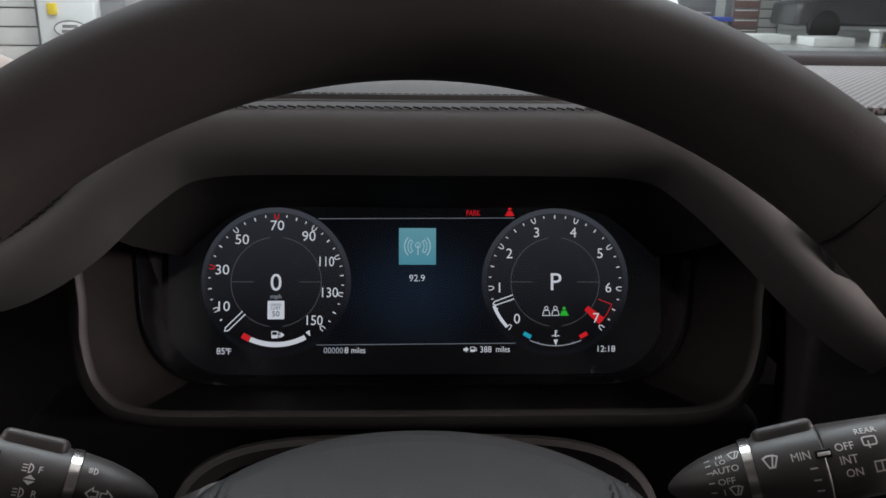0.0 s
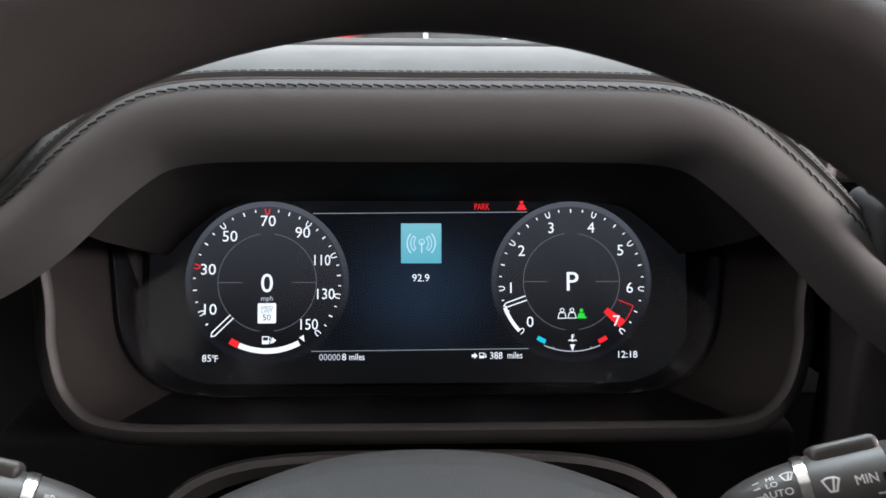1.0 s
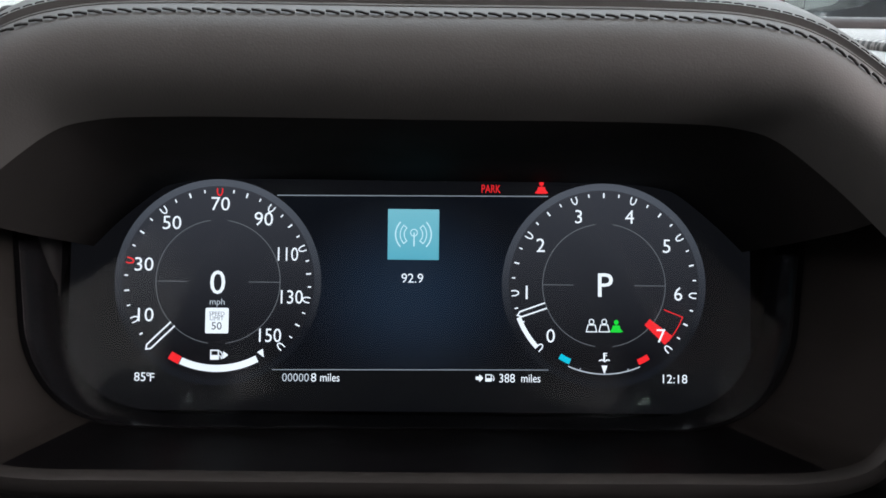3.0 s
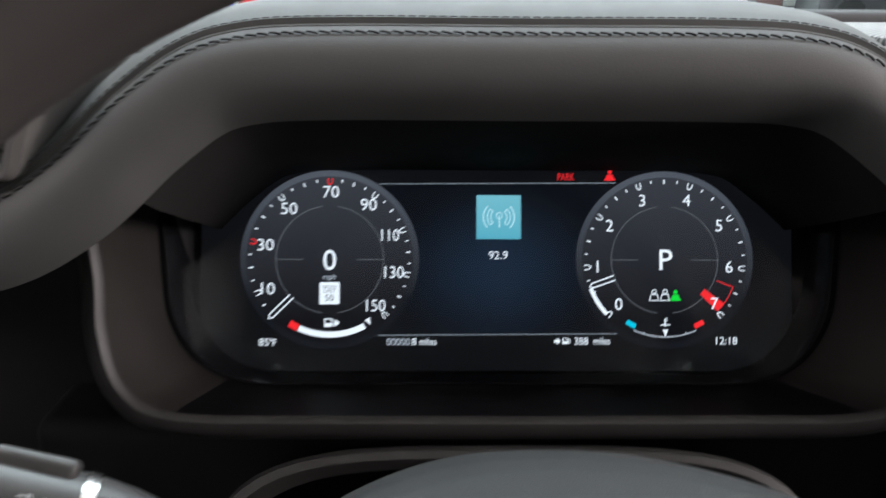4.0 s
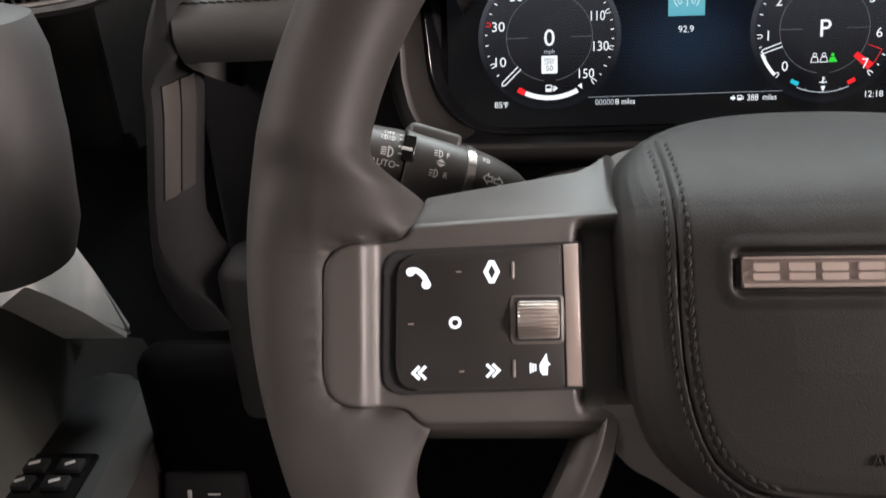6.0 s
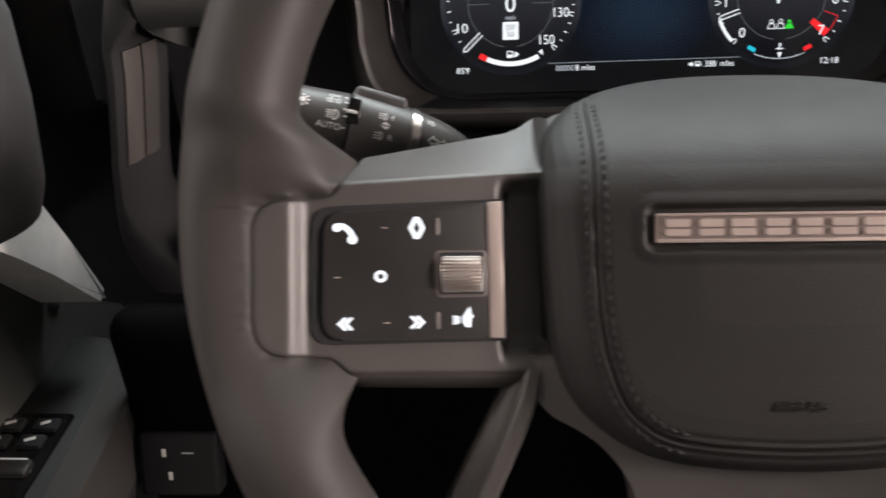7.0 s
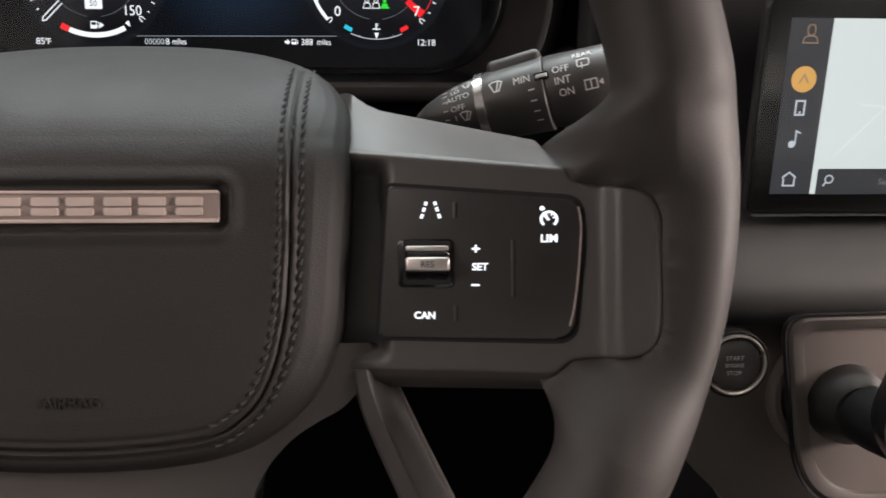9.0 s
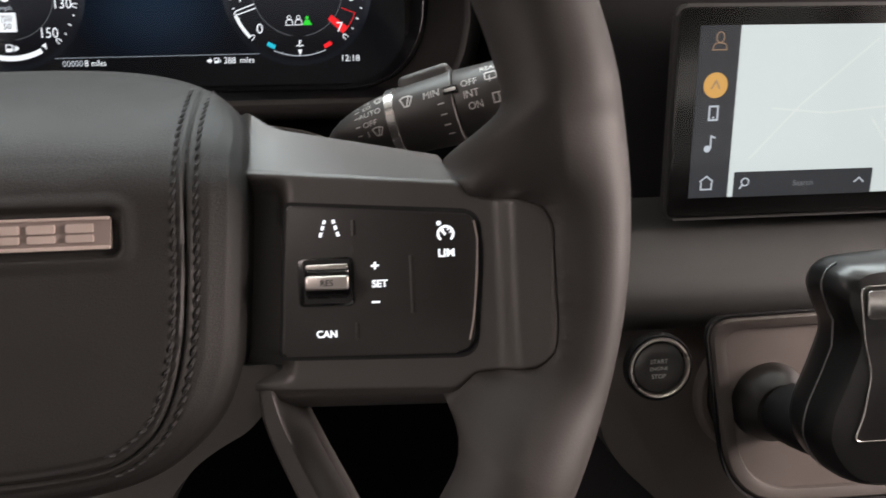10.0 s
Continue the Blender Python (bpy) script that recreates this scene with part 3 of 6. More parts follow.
SPEED_A = [-115, -77, -38, 0, 35, 68, 101, 135]
speedo, c1 = dial("speedometer", (409, 498), "grey shaded speedometer dial with white numerals", SPEED_A,
                  [("10", 287, 555), ("30", 282, 468), ("50", 328, 396), ("70", 411, 363), ("90", 486, 389), ("110", 529, 450), ("130", 537, 524), ("150", 501, 590)], ("30", "70"))
minor_marks(speedo, c1, SPEED_A, 4, (-125,))
needle(speedo, c1, -134.3, 105, 167)
words(speedo, "0", 409, 499, 41, bold=0.004)
words(speedo, "mph", 409, 534, 14, L_SOFT, bold=0.0)
graphic("speed_limit_sign", speedo, L_WHITE, lambda bm: flat(bm, rounded([dots(389, 587), dots(429, 587), dots(429, 543), dots(389, 543)], 3 * DOT), 0.0006), "white speed limit sign")
words(speedo, "SPEED", 409, 553, 7, L_DIM, 0.0010)
words(speedo, "LIMIT", 409, 561, 7, L_DIM, 0.0010)
words(speedo, "50", 409, 574, 13, L_INK, 0.0010)


def fuel_gauge(bm):
    sector(bm, c1, 143 * DOT, 155 * DOT, 152, 204, 0.0006, 20)
    flat(bm, [dots(479, 619), dots(489, 613), dots(491, 628)], 0.0007)


def pump(x, y, k=1.0):
    def draw(bm):
        o = lambda a, b: dots(x + a * k, y + b * k)
        ribbon(bm, [o(-12, 8), o(-12, -8), o(1, -8), o(1, 8)], 2.2 * k * DOT, 0.0008)
        flat(bm, [o(-12, 8), o(1, 8), o(1, 0), o(-12, 0)], 0.0008)
        ribbon(bm, [o(1, 1), o(5, 2), o(6, 6), o(8, 4), o(7, -3), o(3, -7)], 1.8 * k * DOT, 0.0008)
    return draw


graphic("fuel_gauge", speedo, L_WHITE, fuel_gauge, "white fuel gauge arc")
graphic("fuel_reserve", speedo, L_RED, lambda bm: sector(bm, c1, 142 * DOT, 156 * DOT, 204.5, 212, 0.0006, 5), "red reserve end")
graphic("fuel_symbol", speedo, L_WHITE, pump(412, 624))
graphic("fuel_side_arrow", speedo, L_WHITE, lambda bm: flat(bm, [dots(421, 617), dots(430, 624), dots(421, 631)], 0.0008))

TACH_A = [-134, -95.5, -57, -19.5, 19, 57.5, 96, 134.5]
tacho, c2 = dial("tachometer", (1078, 502.5), "grey shaded tachometer dial with white numerals", TACH_A,
                 [("0", 985, 590), ("1", 943, 515), ("2", 967, 433), ("3", 1033, 383), ("4", 1122, 383), ("5", 1187, 434), ("6", 1207, 517), ("7", 1177, 590)])
minor_marks(tacho, c2, TACH_A, 4)
needle(tacho, c2, -109.5, 108, 160)
words(tacho, "P", 1080, 502, 41, bold=0.004)
graphic("idle_arc", tacho, L_WHITE, lambda bm: sector(bm, c2, 155 * DOT, 163 * DOT, -133, -111, 0.0006, 10), "white arc below the needle")
graphic("red_zone", tacho, L_RED, lambda bm: (ribbon(bm, [polar(c2, 112, 111.5), polar(c2, 147, 111.5), *[polar(c2, 147, a) for a in range(113, 134, 3)]], 1.6 * DOT, 0.0006), sector(bm, c2, 98 * DOT, 147 * DOT, 126, 134, 0.0005, 5)), "red zone")
graphic("temperature_cold", tacho, L_CYAN, lambda bm: sector(bm, c2, 140 * DOT, 150 * DOT, 204, 212, 0.0006, 4), "cyan cold end")
graphic("temperature_hot", tacho, L_RED, lambda bm: sector(bm, c2, 140 * DOT, 150 * DOT, 148, 156, 0.0006, 4), "red hot end")
graphic("temperature_arc", tacho, L_SOFT, lambda bm: (sector(bm, c2, 152.5 * DOT, 154.5 * DOT, 156, 204, 0.0006, 16), [ribbon(bm, [polar(c2, 149, a), polar(c2, 154, a)], 1.6 * DOT, 0.0006) for a in (164, 196)]))
graphic("temperature_pointer", tacho, L_WHITE, lambda bm: flat(bm, [dots(1073, 641), dots(1084, 641), dots(1078.5, 656)], 0.0008))
graphic("temperature_symbol", tacho, L_WHITE, lambda bm: (ribbon(bm, [dots(1078, 619), dots(1078, 632)], 3 * DOT, 0.0008), [ribbon(bm, [dots(1078, y), dots(1083, y)], 1.6 * DOT, 0.0008) for y in (620, 624)], ribbon(bm, [dots(1069, 633), dots(1074, 631), dots(1079, 634), dots(1084, 631), dots(1088, 633)], 2.2 * DOT, 0.0008)))


def seat(x, y, filled=False):
    def draw(bm):
        o = lambda a, b: dots(x + a, y + b)
        head = [o(4.2 * math.cos(k * math.tau / 10), -7.5 + 4.2 * math.sin(k * math.tau / 10)) for k in range(10)]
        body = [o(-6, -2), o(6, -2), o(9, 10), o(-9, 10)]
        if filled:
            flat(bm, head, 0.0008)
            flat(bm, body, 0.0008)
            ribbon(bm, [o(-11, 9), o(0, -2), o(11, 9)], 2 * DOT, 0.0009)
        else:
            ribbon(bm, head, 1.7 * DOT, 0.0008, True)
            ribbon(bm, body, 1.8 * DOT, 0.0008, True)
    return draw


graphic("seat_symbol", tacho, L_WHITE, seat(1056, 573))
graphic("seat_symbol", tacho, L_WHITE, seat(1078, 573))
graphic("belt_symbol", tacho, L_GREEN, seat(1099, 574, True), "green belt symbol")

# the field between the dials
field = graphic("centre_field", cluster, L_BLUE, lambda bm: flat(bm, [dots(520, 648), dots(968, 648), dots(968, 349), dots(520, 349)], -0.0003), "dim blue field between the dials")
for y, x0, x1 in ((347.5, 508, 980), (649, 505, 982)):
    graphic("rule", field, L_LINE, lambda bm: ribbon(bm, [dots(x0, y), dots(x1, y)], 1.6 * DOT, 0.0004), "thin grey rule")
tile = graphic("radio_tile", cluster, L_TILE, lambda bm: flat(bm, rect(-44.5 * DOT, -44 * DOT, 44.5 * DOT, 44 * DOT), 0), "light blue radio tile with an aerial symbol")
tile.matrix_local = Matrix.Translation((*dots(745.5, 415), 0.0004))


def aerial(bm):
    k = DOT
    ribbon(bm, [(1.2 * k, 3 * k), (1.2 * k, -21 * k)], 2.4 * k, 0.0004)
    ribbon(bm, [(1 * k + 6 * k * math.cos(t), 3 * k + 6 * k * math.sin(t)) for t in [j * math.tau / 14 for j in range(14)]], 1.7 * k, 0.0004, True)
    for s in (-1, 1):
        for r0, r1 in ((16, 23), (27, 32)):
            arc = lambda r: [(s * r * k * math.cos(t), r * k * math.sin(t)) for t in [radians(j) for j in range(-44, 45, 8)]]
            if r0 == 16:
                ribbon(bm, arc(r0) + arc(r1)[::-1], 1.8 * k, 0.0004, True)
            else:
                ribbon(bm, arc(r1 - 1), 2.4 * k, 0.0004)


graphic("aerial_symbol", tile, L_TILELINE, aerial)
words(cluster, "92.9", 744.5, 491, 16)
words(cluster, "PARK", 880, 335, 14, L_RED, width=33)
graphic("belt_warning", cluster, L_RED, seat(968, 333, True), "red belt warning symbol")
words(cluster, "00000", 546, 662, 14, L_SOFT, width=46)
words(cluster, "8", 577, 662, 14.5)
words(cluster, "miles", 605, 662, 14, width=33)
words(cluster, "388", 910, 663, 15, width=27)
words(cluster, "miles", 951, 663, 14, width=33)
graphic("range_symbol", cluster, L_WHITE, pump(882, 663, 0.72))
graphic("range_arrow", cluster, L_WHITE, lambda bm: flat(bm, [dots(856, 660), dots(862, 660), dots(862, 656), dots(869, 663), dots(862, 670), dots(862, 666), dots(856, 666)], 0.0008))
words(cluster, "12:18", 1201, 664, 15)
words(cluster, "85", 280, 661, 15)
words(cluster, "F", 301, 662, 14)
graphic("degree_mark", cluster, L_WHITE, lambda bm: ribbon(bm, [(dots(294, 657)[0] + 2.4 * DOT * math.cos(t), dots(294, 657)[1] + 2.4 * DOT * math.sin(t)) for t in [j * math.tau / 8 for j in range(8)]], 1.2 * DOT, 0.0009, True))

# ---- steering wheel ----
wheel = thing("steering_wheel", WHEEL, "black leather steering wheel with lit switch pads", "steering wheel")
RIM_C, RIM_W = 0.0125, 0.012


def pad_depth(x, y=0.0):
    """How far the face of the side spokes stands towards the driver, rising outwards."""
    return 0.0065 + 0.32 * (abs(x) - 0.139)


def carrier_depth(x, y=-0.02):
    """The carrier's own face: level with the switches, higher along its outer band, and with a valley before the hub."""
    return pad_depth(x) + 0.0040 * ease((abs(x) - 0.1488) / 0.0048) - 0.0065 * ease((0.0908 - abs(x)) / 0.0035) * ease((0.0225 - y) / 0.006) * ease((y + 0.0400) / 0.010)


TURNED = 0.0166      # the wheel is turned a little to the right
OFF_X = -0.0010


def front_top(x):
    return 0.0186 + (0.1395 - x) * 0.098


# the carrier's outline (from the middle, up): along its top, round the outer end, back along its foot
CARRIER = rounded([(0.0600, 0.0264), (0.1395, 0.0186), (0.1425, 0.0143), (0.1480, 0.0135), (0.1642, 0.0112), (0.1642, -0.0340), (0.1470, -0.0357), (0.1420, -0.0362), (0.1375, -0.0410), (0.0600, -0.0425)],
                  [0, 0.002, 0.003, 0.003, 0.0085, 0.0100, 0.004, 0.003, 0.003, 0], 5)
POCKET = [(0.0700, 0.0500), (0.1150, 0.0450), (0.1360, 0.0310), (0.1392, 0.0190), (0.1425, 0.0143), (0.1480, 0.0135), (0.1590, 0.0119), (0.1622, 0.0098), (0.1640, 0.0050),
          (0.1642, -0.0250), (0.1625, -0.0305), (0.1585, -0.0345), (0.1470, -0.0357), (0.1420, -0.0362), (0.1375, -0.0410), (0.1340, -0.0450), (0.0700, -0.0450)]


def upright(u, v):
    """To the coordinates of the unturned wheel, both sides alike."""
    x = abs(u - OFF_X)
    return x, v + math.copysign(TURNED, u) * x


def smooth_min(a, b, k):
    h = max(0.0, min(1.0, 0.5 + 0.5 * (b - a) / k))
    return b + (a - b) * h - k * h * (1 - h)


def pocket(x, y):
    """The distance from the edge of the pocket that takes the side spoke (inside: minus)."""
    best, inside, n = 1.0, False, len(POCKET)
    for i in range(n):
        (ax, ay), (bx, by) = POCKET[i], POCKET[(i + 1) % n]
        dx, dy = bx - ax, by - ay
        f = max(0.0, min(1.0, ((x - ax) * dx + (y - ay) * dy) / (dx * dx + dy * dy)))
        d = math.hypot(x - ax - f * dx, y - ay - f * dy)
        k = min(0.009, 0.9 * min(best, d))
        best = smooth_min(best, d, k) if k > 1e-6 else min(best, d)
        if (ay > y) != (by > y) and x < ax + (y - ay) / dy * dx:
            inside = not inside
    return -best if inside else best


def along(table, a):
    """Straight between the rows of a table."""
    for (a0, r0), (a1, r1) in zip(table, table[1:]):
        if a <= a1:
            f = max(0.0, (a - a0) / (a1 - a0))
            return r0 + (r1 - r0) * f
    return table[-1][1]


def thumb_edge(a):
    """The rim's inner radius where it swells to a thumb rest, its corners eased."""
    return sum(along(THUMB, a + d) for d in (-1.2, -0.8, -0.4, 0.0, 0.4, 0.8, 1.2)) / 7


THUMB = [(-90.0, 0.1552), (-28.0, 0.1552), (-25.0, 0.1515), (-22.0, 0.1440), (-18.0, 0.1350), (3.0, 0.1362), (5.8, 0.1366), (7.4, 0.1425), (9.0, 0.1532), (11.0, 0.1552), (90.0, 0.1552)]
bm = bmesh.new()
angles = []
a = -180.0
while a < 180:
    angles.append(a)
    signed = a if abs(a) < 90 else (180 - abs(a)) * (1 if a > 0 else -1)
    a += 0.22 if -27 < signed < 13 else 1.5
rings = []
NS = 150
for a in angles:
    r = radians(a)
    signed = a if abs(a) < 90 else (180 - abs(a)) * (1 if a > 0 else -1)
    lean = signed + math.copysign(0.95, math.cos(r))
    swell = (0.1552 - thumb_edge(lean)) / 0.0217
    grip = 0.0
    inner, outer = 0.1552 - 0.0217 * swell - grip, 0.1875 + grip
    mid, half = (inner + outer) / 2, (outer - inner) / 2
    ring = []
    for k in range(NS):
        t = k * math.tau / NS
        rad = mid + half * math.copysign(abs(math.cos(t)) ** 0.92, math.cos(t))
        depth = RIM_W + (0.0175 - 0.003 * swell) * math.copysign(abs(math.sin(t)) ** 0.92, math.sin(t))
        depth -= swell * max(0, 0.166 - rad) * 0.28
        if math.sin(t) < 0:
            depth += 0.0010 * math.sin(t) * ease((signed - 3) / 20)
            rad -= 0.0010 * abs(math.sin(2 * t)) * ease((signed - 16) / 16) * (math.cos(t) < 0)
        u, v = rad * math.cos(r) - 0.0010, RIM_C + rad * math.sin(r)
        whole, held = depth, 0.0
        if -30 < signed < 14:
            x, y = upright(u, v)
            away = pocket(x, y)
            if away < 0.03:
                base = carrier_depth(x) - 3.2 * max(0.0, y - front_top(x)) * ease((0.143 - x) / 0.004)
                sink = 0.0018 + 0.0012 * ease((y - front_top(x) + 0.002) / 0.002)
                floor = base - sink + (sink + 0.0003) * ease((away + 0.0012) / 0.0032) + (1.0 + 0.5 * ease((0.1635 - x) / 0.009)) * max(0.0, away - 0.0008) + 0.8 * max(0.0, away - 0.006)
                depth = min(depth, smooth_min(depth, max(floor, -0.03), 0.0100))
                held = 1.0 if away < 0.0012 else 0.0
        ring.append((u, v, whole, depth - whole, held))
    rings.append(ring)
table = np.array(rings)
dent, held = table[:, :, 3].copy(), table[:, :, 4] > 0
for _ in range(160):      # the leather is drawn tight: no folds outside the pocket
    calm = (np.roll(dent, 1, 0) + np.roll(dent, -1, 0) + np.roll(dent, 1, 1) + np.roll(dent, -1, 1)) / 4
    dent = np.where(held, dent, calm)
table[:, :, 2] += dent
rings = [[tuple(p[:3]) for p in ring] for ring in table]
rings.append(rings[0])
loft(bm, rings, cap=False)
bmesh.ops.remove_doubles(bm, verts=bm.verts[:], dist=1e-6)
part("rim", bm, RIM_LEATHER, wheel, "smooth black leather rim")
# sewn joint on the inner side of the rim
for s in (-1, 1):
    pts = []
    for d in range(17, 60, 1):
        r = radians(d)
        pts.append(Vector((s * 0.1596 * math.cos(r) - 0.001, RIM_C + 0.1596 * math.sin(r), -0.003)))
    stitches(wheel, pts, [Vector((-p.x, -(p.y - RIM_C), 0)).normalized() for p in pts], RIM_LEATHER, 0.0026, 0.0026, 0.00032)
# the lower part is sewn further forward
for s in (-1, 1):
    pts = []
    for d in range(-62, -28, 1):
        r = radians(d)
        pts.append(Vector((s * 0.1570 * math.cos(r) - 0.001, RIM_C + 0.1570 * math.sin(r), 0.004)))
    stitches(wheel, pts, [Vector((-p.x, -(p.y - RIM_C), 0)).normalized() for p in pts], THREAD, 0.0026, 0.0016, 0.0005)
# joints where the rim's leather pieces meet
for a in (43.7, 136.3):
    r = radians(a)
    bm = bmesh.new()
    loop = []
    for k in range(41):
        t = k * math.tau / 40
        rad = 0.17135 + 0.0168 * math.cos(t)
        loop.append(Vector((rad * math.cos(r) - 0.001, RIM_C + rad * math.sin(r), RIM_W + 0.0176 * math.sin(t))))
    tube(bm, loop, 0.0007, 6)
    part("leather_joint", bm, DARK, wheel, "dark joint in the leather")


# side spokes: a satin carrier whose top slopes away to the back and rises to the hub
def back_top(x):
    return along([(0.060, 0.0545), (0.070, 0.0515), (0.0750, 0.0484), (0.0800, 0.0442), (0.0840, 0.0415), (0.0885, 0.0396)], x) if x < 0.0885 else 0.0396 - (x - 0.0885) * 0.172


for s in (-1, 1):
    def placed(x, y, z):
        return (OFF_X + s * x, y - s * TURNED * x, z)

    fine = []
    for i, p in enumerate(CARRIER):
        q = CARRIER[(i + 1) % len(CARRIER)]
        n = max(1, int(math.hypot(q[0] - p[0], q[1] - p[1]) / 0.0012))
        fine += [(p[0] + (q[0] - p[0]) * k / n, p[1] + (q[1] - p[1]) * k / n) for k in range(n)]
    # inset of the face, then how far along the way to the back edge
    steps = ((0.0018, -1.0), (0.0010, -0.5), (0.0004, 0.0), (0.0, 0.02), (0.0, 0.05), (0.0, 0.3), (0.0, 0.65), (0.0, 1.0), (0.0, 1.3))
    rings = []
    for inset, run in steps:
        ring = []
        for x, y in fine:
            d = Vector((x - 0.118, (y + 0.012) * 1.8))
            q = d * (1 - inset * 1.3 / max(0.01, d.length))
            X, Y = q.x + 0.118, q.y / 1.8 - 0.012
            front = carrier_depth(X, Y) - (0.0 if run < 0 else 0.0007)
            if run <= 0:
                ring.append(placed(X, Y, carrier_depth(X, Y) - (0.0, 0.0002, 0.0007)[(-1.0, -0.5, 0.0).index(run)]))
                continue
            top = ease((y - front_top(x) + 0.004) / 0.004) if x < 0.1415 else 0.0
            foot = ease((-0.0395 - y) / 0.001)
            rise = (back_top(x) - y) * top
            drop = 0.0055 * foot * min(1.0, run * 6)
            deep = front + (-0.030 - 0.032 * ease((0.0800 - x) / 0.009) - front) * run
            ring.append(placed(X - 0.001 * run * top, Y + rise * min(run, 1.0) - 0.010 * top * max(0.0, run - 1.0) - drop, deep))
        rings.insert(0, ring)
    for j in range(1, 44):
        k = 1 - j / 44
        ring = []
        for x, y in fine:
            d = Vector((x - 0.118, (y + 0.012) * 1.8))
            q = d * (1 - 0.0018 * 1.3 / max(0.01, d.length)) * k
            ring.append(placed(q.x + 0.118, q.y / 1.8 - 0.012, carrier_depth(q.x + 0.118, q.y / 1.8 - 0.012)))
        rings.append(ring)
    bm = bmesh.new()
    loft(bm, rings)
    part("spoke_carrier", bm, CARRIER_TRIM, wheel, "dark satin spoke trim")


def on_pad(ob):
    return at_depth(ob, lambda x, y: pad_depth(x))


def pad(name, pts, r, gap_pts, label, lift=0.0016):
    bm = bmesh.new()
    prism(bm, rounded(gap_pts, [q + 0.001 for q in r], 6), -0.003, 0.0004)
    gap = on_pad(part(name, bm, DARK, wheel, label))
    bm = bmesh.new()
    prism(bm, rounded(pts, r, 6), 0.0, lift, 0.0007, 3)
    on_pad(part("switch_face", bm, SATIN, gap, "satin black switch face"))
    return gap


PAD_Z = 0.0018
left_pad = pad("left_switch_pad", [(-0.1446, 0.0114), (-0.0955, 0.0150), (-0.0950, -0.0286), (-0.1453, -0.0279)], [0.0060, 0.001, 0.001, 0.0065],
               [(-0.1484, 0.0132), (-0.0890, 0.0164), (-0.0885, -0.0297), (-0.1490, -0.0292)], "switch pad with backlit call and media keys")
bm = bmesh.new()
prism(bm, [(-0.0950, 0.0152), (-0.0902, 0.0156), (-0.0896, -0.0287), (-0.0946, -0.0286)], -0.001, 0.0016, 0.0006)
on_pad(part("inner_flank", bm, FLANK, left_pad, "warm grey flank beside the switches"))
right_pad = pad("right_switch_pad", [(0.0889, 0.0121), (0.1428, 0.0066), (0.1432, -0.0060), (0.1405, -0.0325), (0.0858, -0.0327)], [0.0015, 0.0045, 0.004, 0.005, 0.0015],
                [(0.0879, 0.0133), (0.1440, 0.0080), (0.1446, -0.0060), (0.1420, -0.0340), (0.0848, -0.0340)], "switch pad with backlit cruise control keys")


def key(parent, name, draw, material=None, label="", z=PAD_Z):
    bm = bmesh.new()
    draw(bm, z)
    return on_pad(part(name, bm, material or L_KEY, parent, label, smooth=False))


MM = 0.001
# left pad symbols
def handset(bm, z):
    pts = spline([(-0.1412, 0.0072, 0), (-0.1392, 0.0073, 0), (-0.1372, 0.0058, 0), (-0.1360, 0.0036, 0)], 5)
    ribbon(bm, pts, 0.0016, z)
    disc(bm, (-0.1408, 0.0068), 0.0013, z + 0.00005, 12)
    disc(bm, (-0.1363, 0.0031), 0.0014, z + 0.00005, 12)


key(left_pad, "call_symbol", handset)
key(left_pad, "menu_symbol", lambda bm, z: (ribbon(bm, [(-0.1174, 0.0096), (-0.1166, 0.0096), (-0.1152, 0.0068), (-0.1166, 0.0040), (-0.1174, 0.0040), (-0.1188, 0.0068)], 0.0013, z, True)))
key(left_pad, "select_symbol", lambda bm, z: ribbon(bm, [(-0.1280 + 0.0014 * math.cos(t), -0.0083 + 0.0014 * math.sin(t)) for t in [j * math.tau / 20 for j in range(20)]], 0.0009, z, True))
for x, d in ((-0.1385, -1), (-0.1170, 1)):
    key(left_pad, "skip_symbol", lambda bm, z: [ribbon(bm, [(x + d * (o - 0.0010), -0.0209), (x + d * (o + 0.0009), -0.0228), (x + d * (o - 0.0010), -0.0247)], 0.0009, z) for o in (-0.0009, 0.0009)])


def voice(bm, z):
    ox, oy = -0.1032, -0.0222
    flat(bm, [(ox + a * MM * 1.25, oy + b * MM * 1.15) for a, b in ((0.2, 0.6), (1.5, 2.8), (2.0, 3.6), (2.3, 1.4), (3.0, 0.6), (2.3, 0.1), (2.2, -2.2), (0.9, -2.2), (0.3, -1.0))], z)
    for r in (1.0, 2.0, 3.0):
        ribbon(bm, [(ox - (0.2 + r * 0.75) * MM, oy + k * MM * (0.5 + r * 0.14)) for k in (1.4, 0.5, -0.6, -1.9)], 0.00055, z)


key(left_pad, "voice_symbol", voice)
for x, y, w, h in ((-0.1268, 0.0068, 1.6, 0.4), (-0.1262, -0.0228, 1.6, 0.4), (-0.1408, -0.0085, 1.6, 0.4), (-0.1128, 0.0072, 0.0, 0.0)):
    if w:
        key(left_pad, "key_ridge", lambda bm, z: box(bm, (x, y, z), (w * MM, h * MM, 0.0005), 0.0001), FLANK)
for y in (0.0072, -0.0225):
    key(left_pad, "key_divider", lambda bm, z: box(bm, (-0.1107, y, z - 0.0002), (0.0011, 0.0054, 0.0008), 0.0003), GUN)


